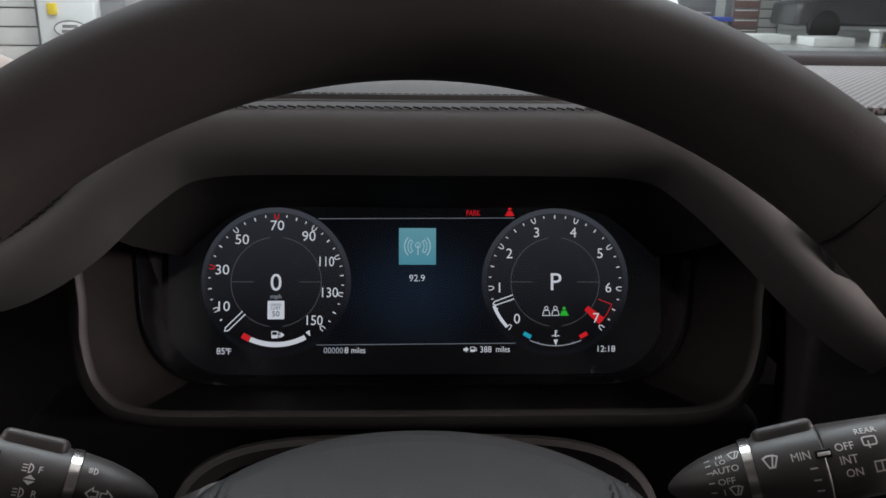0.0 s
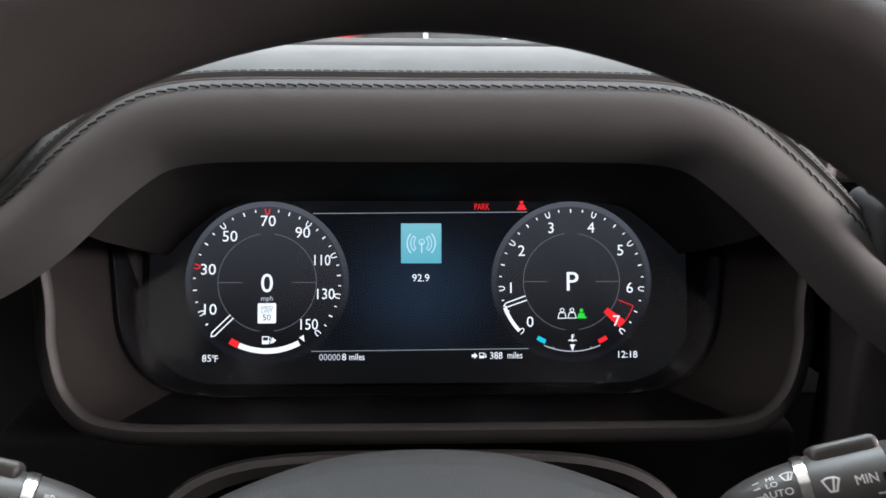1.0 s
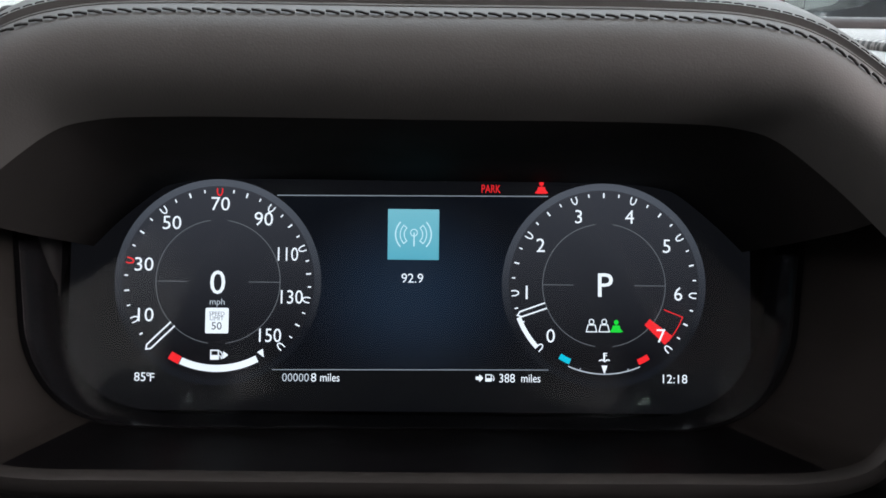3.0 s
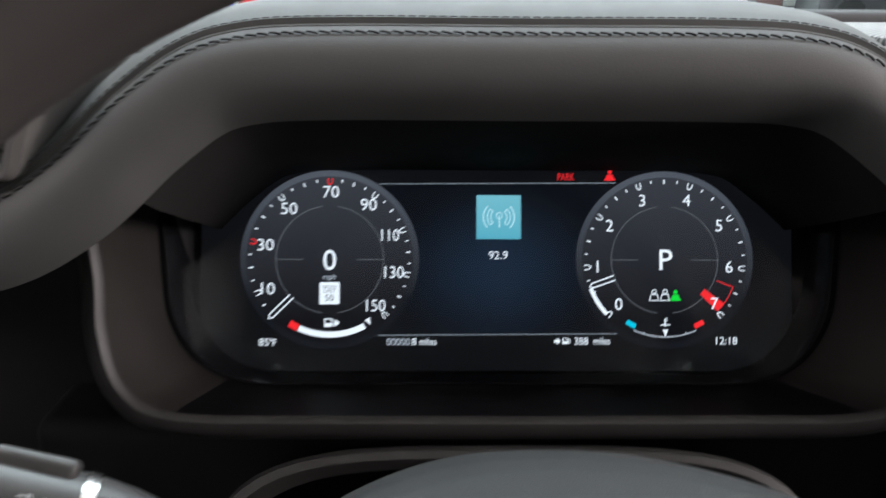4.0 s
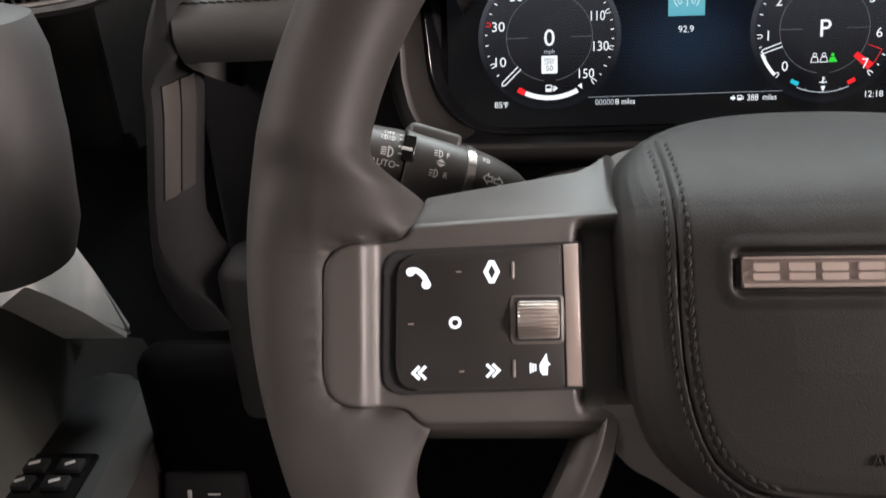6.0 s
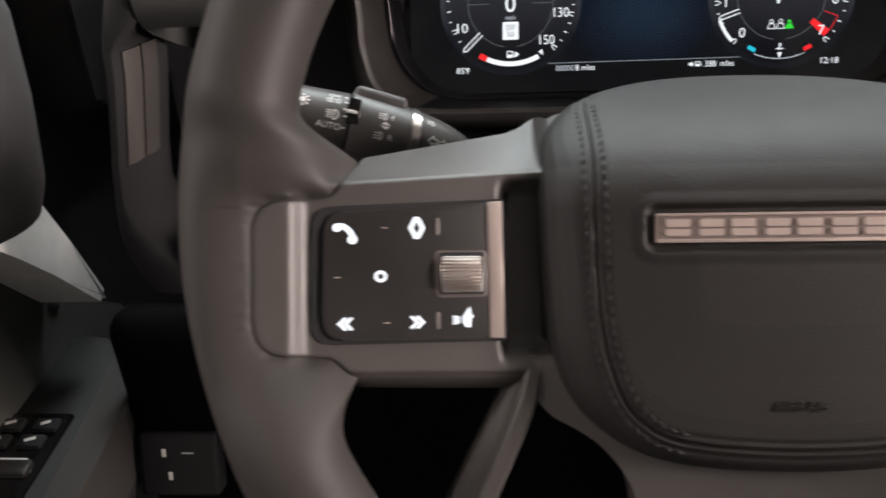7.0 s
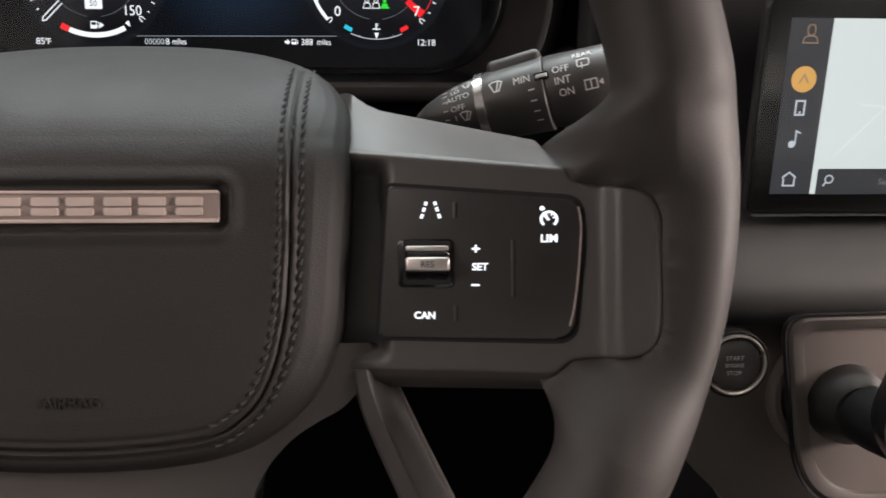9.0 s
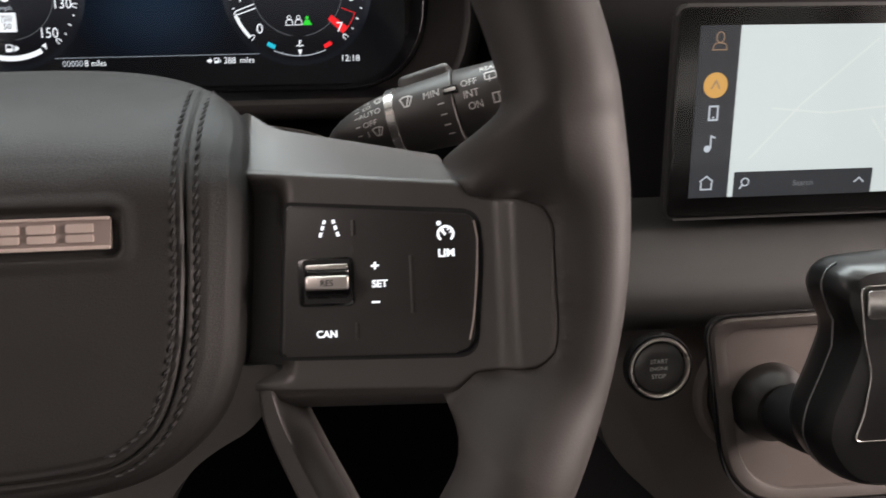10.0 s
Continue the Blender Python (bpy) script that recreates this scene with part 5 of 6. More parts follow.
def squarish(w, h, z, v=0.0, n=48):
    return [(w * math.copysign(abs(math.cos(t)) ** 0.5, math.cos(t)), v + h * math.copysign(abs(math.sin(t)) ** 0.5, math.sin(t)), z) for t in [j * math.tau / n for j in range(n)]]


loft(bm, [squarish(0.055, 0.040, -0.055), squarish(0.068, 0.046, -0.070), squarish(0.074, 0.050, -0.120), squarish(0.070, 0.048, -0.40)])
part("shroud", bm, DARK, column)
bm = bmesh.new()
loft(bm, [squarish(0.110, 0.061, -0.192), squarish(0.116, 0.0650, -0.186), squarish(0.1195, 0.0680, -0.187), squarish(0.121, 0.0695, -0.193), squarish(0.121, 0.0695, -0.34)], cap=False)
part("collar", bm, LIP, column, "soft dark collar where the column enters the dashboard")

# ---- centre touchscreen ----
touch = thing("touchscreen", TOUCH, "wide centre touchscreen showing a pale map", "touchscreen")
bm = bmesh.new()
prism(bm, rounded(rect(-0.0232, -0.0552, 0.252, 0.0532), 0.006), -0.0055, -0.0004, 0.002, 3)
box(bm, (0.114, 0.0, -0.03), (0.22, 0.08, 0.05), 0.01)
part("screen_body", bm, SOFT, touch, "slim satin screen housing")
bm = bmesh.new()
prism(bm, rounded(rect(-0.0215, -0.0535, 0.250, 0.0515), 0.005), -0.004, 0.0002, 0.0006)
part("black_border", bm, GLOSS, touch, "gloss black border")


def shown(name, material, pts, z, parent=None, label=""):
    bm = bmesh.new()
    flat(bm, pts, z)
    return part(name, bm, material, parent or touch, label, smooth=False)


side = shown("side_bar", L_BAR, rect(-0.0107, -0.0432, 0.0103, 0.0428), 0.0005, label="dark grey side bar with symbols")
page = shown("map_page", L_MAP, rect(0.0103, -0.0432, 0.236, 0.0428), 0.0005, label="pale map page")
search = shown("search_bar", L_BAR, rounded(rect(0.0130, -0.0434, 0.0895, -0.0302), 0.001), 0.0009, label="dark search bar")
graphic("road", page, L_ROAD, lambda bm: [ribbon(bm, p, 0.0011, 0.0007) for p in ([(0.020, -0.024), (0.046, 0.004), (0.084, 0.036)], [(0.030, 0.002), (0.060, -0.001), (0.12, 0.004)], [(0.085, -0.004), (0.105, -0.030)])])


def sign_of(parent, name, material, draw, label=""):
    bm = bmesh.new()
    draw(bm)
    return part(name, bm, material, parent, label, smooth=False)


sign_of(side, "profile_symbol", L_BROWN, lambda bm: (ribbon(bm, [(-0.0002 + 0.0020 * math.cos(t), 0.0372 + 0.0026 * math.sin(t)) for t in [k * math.tau / 12 for k in range(12)]], 0.0005, 0.0009, True), ribbon(bm, [(-0.0040, 0.0312), (0.0036, 0.0312), (0.0028, 0.0338), (0.0008, 0.0345), (-0.0012, 0.0345), (-0.0032, 0.0338)], 0.0005, 0.0009, True)))
sign_of(side, "assist_disc", L_ORANGE, lambda bm: disc(bm, (-0.0008, 0.0140), 0.0063, 0.0008, 32), "orange round button")
sign_of(side, "assist_mark", L_BROWN, lambda bm: ribbon(bm, [(-0.0030, 0.0122), (-0.0008, 0.0162), (0.0014, 0.0122)], 0.0009, 0.0010))
sign_of(side, "phone_symbol", L_SOFT, lambda bm: (ribbon(bm, rect(-0.0030, -0.0032, 0.0014, 0.0036), 0.0009, 0.0008, True), disc(bm, (-0.0008, -0.0020), 0.0006, 0.0009, 8)))
sign_of(side, "music_symbol", L_SOFT, lambda bm: (disc(bm, (-0.0026, -0.0178), 0.0018, 0.0008, 14), ribbon(bm, [(-0.0010, -0.0178), (-0.0010, -0.0112), (0.0014, -0.0124)], 0.0008, 0.0009)))
sign_of(side, "home_symbol", L_SOFT, lambda bm: (ribbon(bm, [(-0.0052, -0.0348), (-0.0016, -0.0320), (0.0020, -0.0348)], 0.0008, 0.0008), ribbon(bm, [(-0.0044, -0.0350), (-0.0044, -0.0388), (0.0012, -0.0388), (0.0012, -0.0350)], 0.0008, 0.0009)))
sign_of(search, "search_symbol", L_SOFT, lambda bm: (ribbon(bm, [(0.0192 + 0.0020 * math.cos(t), -0.0355 + 0.0020 * math.sin(t)) for t in [k * math.tau / 12 for k in range(12)]], 0.0007, 0.0012, True), ribbon(bm, [(0.0178, -0.0370), (0.0164, -0.0390)], 0.0009, 0.0012)))
sign_of(search, "search_lettering", L_DIM, lambda bm: lettering(bm, "Search", (0.0510, -0.0368), 0.0030, 0.0012))
sign_of(search, "unfold_symbol", L_SOFT, lambda bm: ribbon(bm, [(0.0795, -0.0376), (0.0822, -0.0352), (0.0849, -0.0376)], 0.0008, 0.0012))
bm = bmesh.new()
flat(bm, rounded(rect(-0.0213, -0.0533, 0.2498, 0.0513), 0.005), 0.0020)
g = part("cover_glass", bm, PANE, touch, "clear cover glass", smooth=False)
g.visible_shadow = False

# ---- centre of the dashboard ----
def roll(name, x0, x1, y, z, ry, rz, material, label=""):
    """A horizontal padded roll along x, of a rounded section."""
    bm = bmesh.new()
    n = 28
    rings = []
    for x, k in ((x0, 0.86), (x0 + 0.004, 0.97), (x0 + 0.012, 1.0), (x1 - 0.012, 1.0), (x1 - 0.004, 0.97), (x1, 0.86)):
        rings.append([(x, y - ry * k * math.copysign(abs(math.cos(t)) ** 0.7, math.cos(t)), z + rz * k * math.copysign(abs(math.sin(t)) ** 0.7, math.sin(t))) for t in [j * math.tau / n for j in range(n)]])
    loft(bm, rings)
    return part(name, bm, material, dash, label)


roll("centre_roll", 0.205, 1.18, 0.372, 1.2855, 0.056, 0.0210, LEATHER, "padded leather roll under the screen")
dash_piece("screen_back_panel", (0.19, 0.405, 1.25), (1.18, 0.44, 1.47), DARK, 0.006)
bm = bmesh.new()
prism(bm, rounded([(0.222, 0.062), (0.60, 0.062), (0.60, -0.13), (0.318, -0.13), (0.285, -0.065), (0.240, -0.020)], [0.006, 0.004, 0.004, 0.02, 0.03, 0.02]), -0.05, 0.0, 0.004, 3)
LOWER = leaning((0, 0.322, 1.215), 20)
bm.transform(LOWER)
part("lower_console_panel", bm, GUN, dash, "warm grey satin panel round the shifter")
start = thing("start_button", leaning((0.252, 0.2964, 1.2685), 20), "round engine start button with a chrome ring", "button")
bm = bmesh.new()
lathe(bm, [(0.0150, -0.004), (0.0150, 0.0012), (0.0147, 0.0021), (0.0141, 0.0024), (0.0136, 0.0018), (0.0133, 0.0006), (0.0133, -0.004)], 48)
part("ring", bm, RING, start, "satin metal ring")
bm = bmesh.new()
lathe(bm, [(0.0128, -0.004), (0.0128, 0.0000), (0.0122, 0.0008), (0.0100, 0.0012), (0.006, 0.0010), (0.0, 0.0009)], 48)
part("cap", bm, CAP, start, "dark glossy button cap")
bm = bmesh.new()
lathe(bm, [(0.0166, -0.004), (0.0166, 0.0006), (0.0160, 0.0012), (0.0152, 0.0006), (0.0152, -0.004)], 48)
part("seat_ring", bm, DARK, start, "dark joint round the button")
for s, y, h in (("START", 0.0034, 0.0021), ("ENGINE", -0.0002, 0.0018), ("STOP", -0.0040, 0.0021)):
    bm = bmesh.new()
    lettering(bm, s, (-0.0005, y), h, 0.0014)
    part("lettering", bm, PRINT, start, smooth=False)

shifter = thing("gear_shifter", leaning((0.345, 0.288, 1.235), 20), "black gear lever with a chrome edge in its recess", "gear lever")
FRAME = rounded([(-0.067, 0.055), (0.072, 0.057), (0.072, -0.042), (-0.036, -0.040), (-0.055, -0.024)], [0.012, 0.014, 0.012, 0.014, 0.02], 6)


def ring_of(pts, k, z, c=(0.004, 0.008)):
    return [(c[0] + (x - c[0]) * k, c[1] + (y - c[1]) * k, z) for x, y in pts]


bm = bmesh.new()
loft(bm, [ring_of(FRAME, 1.03, -0.004), ring_of(FRAME, 1.025, 0.0022), ring_of(FRAME, 1.0, 0.0034), ring_of(FRAME, 0.955, 0.0030), ring_of(FRAME, 0.90, 0.0016), ring_of(FRAME, 0.875, -0.003)], cap=False)
part("recess_rim", bm, GUN, shifter, "satin rim round the recess")
bm = bmesh.new()
loft(bm, [ring_of(FRAME, 0.885, -0.0005), ring_of(FRAME, 0.86, -0.002), ring_of(FRAME, 0.70, -0.0125), ring_of(FRAME, 0.66, -0.0135), ring_of(FRAME, 0.30, -0.0140)])
part("recess", bm, RECESS, shifter, "satin recess round the lever")
bm = bmesh.new()
loft(bm, [ring_of(FRAME, 1.055, 0.0), ring_of(FRAME, 1.055, 0.003), ring_of(FRAME, 1.035, 0.0026), ring_of(FRAME, 1.03, 0.0)], cap=False)
part("recess_gap", bm, DARK, shifter, "dark joint round the recess")
bm = bmesh.new()
lathe(bm, [(0.0240, -0.0150), (0.0235, -0.0115), (0.0220, -0.0095), (0.0203, -0.0090), (0.0200, 0.000), (0.0180, 0.008), (0.013, 0.013), (0.0, 0.014)], 36, Matrix.Translation((-0.034, 0.012, 0)))
part("socket", bm, SATIN, shifter, "domed black socket")
bm = bmesh.new()
lathe(bm, [(0.0335, -0.0150), (0.0325, -0.0118), (0.0305, -0.0104), (0.0275, -0.0108), (0.0262, -0.0125), (0.0258, -0.0150)], 40, Matrix.Translation((-0.034, 0.012, 0)))
part("socket_collar", bm, RECESS, shifter, "raised collar round the socket")
bm = bmesh.new()
tube(bm, spline([(-0.033, 0.012, 0.002), (-0.026, 0.010, 0.026), (-0.012, 0.012, 0.052)], 5), 0.0145, 20)
part("neck", bm, DARK, shifter)
lever_path = [(-0.020, -0.006), (-0.040, -0.001), (-0.0520, 0.014), (-0.0525, 0.028), (-0.0460, 0.046), (-0.0415, 0.0625), (-0.0460, 0.074), (-0.0490, 0.084), (-0.0445, 0.0915), (-0.030, 0.0945), (0.030, 0.0955), (0.042, 0.080), (0.042, 0.010), (0.028, -0.006)]
lever = [(p.x + 0.0065, p.y) for p in spline([(x, y, 0) for x, y in lever_path], 5, True)]
bm = bmesh.new()
cx, cy = -0.004, 0.045
loft(bm, [[(cx + (x - cx) * k, cy + (y - cy) * (1 - (1 - k) * 0.7), z) for x, y in lever] for z, k in ((0.034, 0.86), (0.036, 0.94), (0.041, 0.99), (0.048, 1.0), (0.056, 0.99), (0.062, 0.95), (0.0652, 0.89), (0.0660, 0.80))])
grip = part("grip", bm, LEVER, shifter, "black lever grip")
bm = bmesh.new()
ins = [Vector((x, y, 0.0662)) for x, y in rounded([(-0.0345, 0.0850), (0.033, 0.086), (0.033, 0.018), (-0.0330, 0.0185), (-0.0290, 0.030), (-0.0270, 0.048), (-0.0310, 0.062)], 0.004, 4)]
tube(bm, ins + ins[:2], 0.00045, 8)
part("chrome_edge", bm, CHROME, grip, "chrome edge line")
bm = bmesh.new()
prism(bm, rounded([(-0.0318, 0.0835), (0.031, 0.0840), (0.031, 0.0720), (-0.0312, 0.0715)], 0.002), 0.0645, 0.0675, 0.0006)
part("release_button", bm, CHROME, grip, "chrome release button")
bm = bmesh.new()
side_line = [Vector((x - 0.0003, y, 0.052)) for x, y in lever if x < -0.036 and y > -0.003]
tube(bm, side_line, 0.00035, 8)
part("side_line", bm, STEEL, grip, "thin chrome line along the side")

# ---- driver's end of the dashboard ----
vent = thing("air_vent", Matrix.Translation((0, 0.420, 0)) @ basis((0, 0, 0), (1, 0, 0), (0, 0, 1), (0, -1, 0)), "black air vent with horizontal slats", "air vent")
OPEN = [(-0.2470, 1.4630), (-0.2425, 1.4770), (-0.2225, 1.4905), (-0.178, 1.4905), (-0.190, 1.4630)]
bm = bmesh.new()
o = rounded(OPEN, 0.004)
big = rounded([(-0.2498, 1.4605), (-0.2455, 1.4785), (-0.2235, 1.4962), (-0.170, 1.4985), (-0.184, 1.4605)], 0.004)
mid = [((a + c) / 2, (b + d) / 2) for (a, b), (c, d) in zip(o, big)]
loft(bm, [[(x, y, -0.16) for x, y in big], [(x, y, 0.004) for x, y in big], [(x, y, 0.0062) for x, y in mid], [(x, y, 0.005) for x, y in o], [(x, y, -0.03) for x, y in o]], cap=False)
part("frame", bm, DASH_TOP, vent, "grey vent frame")
bm = bmesh.new()
flat(bm, o, -0.026)
part("duct", bm, DARK, vent, smooth=False)
bm = bmesh.new()
prism(bm, rounded([(-0.2585, 1.4590), (-0.2503, 1.4590), (-0.2470, 1.4775), (-0.2500, 1.4800), (-0.2570, 1.4770)], 0.002), -0.08, -0.002, 0.002)
part("housing", bm, LIP, vent, "dark housing beside the vent")
for k in range(4):
    bm = bmesh.new()
    z = 1.4675 + k * 0.0062
    x0 = -0.2455 + max(0, z - 1.471) * 0.95
    x1 = -0.190 + (z - 1.463) * 0.4
    box(bm, ((x0 + x1) / 2, z, -0.006), (x1 - x0, 0.0022, 0.016), 0.0008, 2)
    part("slat", bm, SATIN, vent)
bm = bmesh.new()
box(bm, (-0.2165, 1.4745, 0.0035), (0.024, 0.0030, 0.008), 0.0012, 3)
part("adjuster_tab", bm, CHROME, vent, "bright adjuster tab")

handle = thing("dash_end_frame", Matrix.Identity(4), "dark upright grab frame at the end of the dashboard", "grab frame")
# height, outer edge, inner edge, and the inner edge further in
STATIONS = [(1.4570, -0.2800, -0.2735, -0.268), (1.4540, -0.2835, -0.2745, -0.268), (1.4480, -0.2870, -0.2755, -0.270), (1.4360, -0.2935, -0.2760, -0.270), (1.4230, -0.2985, -0.2765, -0.272), (1.4120, -0.3005, -0.2880, -0.278),
            (1.4050, -0.3015, -0.2930, -0.282), (1.3890, -0.3032, -0.2950, -0.284), (1.3640, -0.3080, -0.3000, -0.289), (1.3390, -0.3129, -0.3050, -0.294), (1.3150, -0.3165, -0.3080, -0.297),
            (1.2980, -0.3190, -0.3050, -0.292), (1.2830, -0.3190, -0.2960, -0.284), (1.2680, -0.3150, -0.2850, -0.275), (1.2550, -0.3080, -0.2750, -0.268)]
bm = bmesh.new()
rings = []
for z, xo, xi, xb in STATIONS:
    w = xi - xo
    back = 0.446 - 0.032 * ease((z - 1.425) / 0.03)
    rings.append([(xo + 0.004, back, z), (xo, back - 0.008, z), (xo, 0.408, z), (xo + 0.12 * w, 0.4015, z), (xo + 0.35 * w, 0.3990, z), (xo + 0.8 * w, 0.3990, z), (xi, 0.4015, z), (xb, back - 0.008, z), (xb, back, z)])
loft(bm, rings)
part("frame", bm, DARK, handle)
for f0, f1, mat in ((0.10, 0.50, CARRIER_TRIM), (0.54, 0.90, RIM_LEATHER)):
    bm = bmesh.new()
    rows = []
    for z, xo, xi, xb in STATIONS[6:10]:
        p, q = Vector((xi, 0.4015, z)), Vector((xb, 0.434, z))
        nrm = Vector((q.y - p.y, p.x - q.x, 0)).normalized()
        rows.append([p.lerp(q, f0) - nrm * 0.002, p.lerp(q, f0) + nrm * 0.0012, p.lerp(q, (f0 + f1) / 2) + nrm * 0.0026, p.lerp(q, f1) + nrm * 0.0012, p.lerp(q, f1) - nrm * 0.002])
    loft(bm, rows)
    part("inner_trim", bm, mat, handle, "warm grey inner trim")
dash_piece("end_panel", (-0.31, 0.50, 1.20), (-0.15, 0.53, 1.45), DARK, 0.006)
dash_piece("lower_ledge", (-0.284, 0.402, 1.180), (-0.16, 0.445, 1.296), SOFT, 0.010, "grey ledge below the opening")

# ---- driver's door ----
door = thing("driver_door", Matrix.Identity(4), "closed driver's door with light trim and dark panels", "car door")


def door_plate(name, pts, x0, x1, material, bevel=0.004, label=""):
    """A plate in the door's plane: pts of (forward, up), between two depths across the car."""
    bm = bmesh.new()
    prism(bm, pts, x0, x1, bevel, 3)
    bm.transform(Matrix(((0, 0, 1, 0), (1, 0, 0, 0), (0, 1, 0, 0), (0, 0, 0, 1))))
    return part(name, bm, material, door, label)


door_plate("door_shell", rounded([(-0.98, 0.70), (0.90, 0.70), (0.90, 1.46), (-0.98, 1.46)], 0.02), -0.50, -0.455, DARK, 0.004)
door_plate("window_sill", rounded([(-0.98, 1.415), (0.62, 1.415), (0.62, 1.455), (-0.98, 1.455)], 0.01), -0.46, -0.425, SOFT, 0.008)
# an added black plate: the shade by the pillar, which hides the lit shell
door_plate("window_corner", rounded([(0.575, 1.300), (0.800, 1.300), (0.800, 1.560), (0.690, 1.620), (0.575, 1.560)], [0.02, 0.02, 0.05, 0.05, 0.05]), -0.455, -0.402, FLOCK, 0.012, "black plate added in place of the shade at the door's front corner")
door_plate("light_trim", rounded([(0.10, 1.345), (0.40, 1.3170), (0.430, 1.3060), (0.455, 1.301), (0.466, 1.279), (0.480, 1.251), (0.508, 1.186), (0.500, 1.181), (0.452, 1.236), (0.423, 1.266), (0.402, 1.286), (0.10, 1.306)], 0.004), -0.46, -0.400, WHITE_TRIM, 0.006, "pale trim band along the door")
for v in door.children[-1].data.vertices:      # its face leans back, its foot nearer the driver
    v.co.x -= 0.20 * (v.co.z - 1.295)
door_plate("lower_panel", rounded([(-0.5, 1.300), (0.41, 1.282), (0.472, 1.232), (0.53, 1.168), (0.62, 1.10), (0.62, 0.75), (-0.5, 0.75)], 0.01), -0.47, -0.450, DOOR_GREY, 0.004)
bm = bmesh.new()
loft(bm, [[(-0.372 + 0.034 * k * math.cos(t), 0.372 + 0.040 * k * math.sin(t) + z * 0.10, 1.385 + z * 0.62) for t in [j * math.tau / 28 for j in range(28)]] for z, k in ((-0.105, 0.5), (-0.098, 0.85), (-0.07, 1.0), (0.0, 1.05), (0.07, 1.0), (0.10, 0.85), (0.108, 0.5))])
part("pull_handle", bm, SOFT, door, "rounded dark pull handle")
bm = bmesh.new()
lathe(bm, [(0.0, 0.004), (0.0035, 0.004), (0.0060, 0.003), (0.0075, 0.0), (0.0085, 0.001), (0.0088, -0.002)], 24, basis((-0.4475, 0.515, 1.176), (0, 1, 0), (0, 0, 1), (1, 0, 0)))
part("lock_bolt", bm, STEEL, door, "small steel bolt")
# tweeter behind a perforated oval grille
tweeter = thing("door_speaker", basis((-0.386, 0.485, 1.484), (0.70, 0.71, 0), (-0.10, 0.10, 1.0), (0.71, -0.70, 0.14)), "oval perforated speaker grille on the door", "speaker")
OVAL = [(0.065 * math.copysign(abs(math.cos(t)) ** 0.75, math.cos(t)), 0.050 * math.copysign(abs(math.sin(t)) ** 0.75, math.sin(t))) for t in [j * math.tau / 48 for j in range(48)]]
bm = bmesh.new()
loft(bm, [[(x * 1.10, y * 1.12, -0.03) for x, y in OVAL], [(x * 1.10, y * 1.12, 0.001) for x, y in OVAL], [(x * 1.05, y * 1.06, 0.004) for x, y in OVAL], [(x, y, 0.002) for x, y in OVAL], [(x * 0.98, y * 0.98, -0.03) for x, y in OVAL]])
part("surround", bm, SOFT, tweeter)
bm = bmesh.new()
loft(bm, [[(x * k, y * k, z) for x, y in OVAL] for k, z in ((1.0, -0.004), (1.0, 0.0012), (0.975, 0.0020), (0.945, 0.0012), (0.935, -0.002))], cap=False)
grille = part("grille", bm, MESH, tweeter, "grey metal grille")
# long six-sided holes in a brick-like bond, with thin webs between them
verts, faces, PITCH, ROW = [], [], 0.0056, 0.0037
for i in range(-13, 14):
    for j in range(-14, 15):
        x, y = (i + (j % 2) * 0.5) * PITCH, j * ROW
        if abs(x / 0.0645) ** 2.6 + abs(y / 0.0495) ** 2.6 > 1:
            continue
        base = len(verts)
        for k, z in ((1.0, 0.0004), (0.90, 0.0007), (0.80, 0.0), (0.78, -0.003)):
            verts += [(x + k * a * PITCH, y + k * b * ROW, z) for a, b in ((0, 2 / 3), (-0.5, 1 / 3), (-0.5, -1 / 3), (0, -2 / 3), (0.5, -1 / 3), (0.5, 1 / 3))]
        faces += [(base + r * 6 + c, base + r * 6 + (c + 1) % 6, base + r * 6 + 6 + (c + 1) % 6, base + r * 6 + 6 + c) for r in range(3) for c in range(6)]
web = bpy.data.meshes.new("perforation")
web.from_pydata(verts, [], faces)
web.materials.append(MESH)
holes = new("perforation", web)
holes.parent = grille
tagged(holes, kind="stuff")
bm = bmesh.new()
prism(bm, [(x * 0.97, y * 0.97) for x, y in OVAL], -0.006, -0.0028)
part("backing", bm, FLOCK, tweeter, "black cloth behind the holes")
# window switches on the armrest
rest = thing("window_switch_console", Matrix.Identity(4), "dark console on the door with lit window switches", "switch console")
bm = bmesh.new()
prism(bm, rounded([(-0.46, -0.5), (-0.368, -0.5), (-0.362, 0.30), (-0.366, 0.46), (-0.40, 0.52), (-0.46, 0.53)], 0.02), -0.06, 0.0, 0.008, 3)
REST = Matrix.Translation((0, 0.0, 1.130))
bm.transform(REST)
part("pad", bm, SOFT, rest)
# the armrest's edge in a lighter grey, which stands in for window light on it
bm = bmesh.new()
prism(bm, rounded([(-0.3850, -0.5), (-0.3610, -0.5), (-0.3590, 0.30), (-0.3655, 0.44), (-0.3760, 0.505), (-0.3990, 0.532), (-0.4040, 0.525), (-0.3960, 0.475), (-0.3835, 0.35)], [0.0, 0.0, 0.02, 0.03, 0.02, 0.008, 0.006, 0.03, 0.03]), -0.05, 0.007, 0.007, 4)
bm.transform(REST)
part("armrest_edge", bm, TRIM, rest, "padded edge of the armrest, its window light put in as lighter grey")
bm = bmesh.new()
prism(bm, rounded([(-0.4560, 0.340), (-0.4020, 0.340), (-0.4030, 0.428), (-0.4570, 0.428)], 0.004), -0.01, 0.0015, 0.001)
bm.transform(REST)
part("switch_plate", bm, GLOSS, rest, "black switch plate")
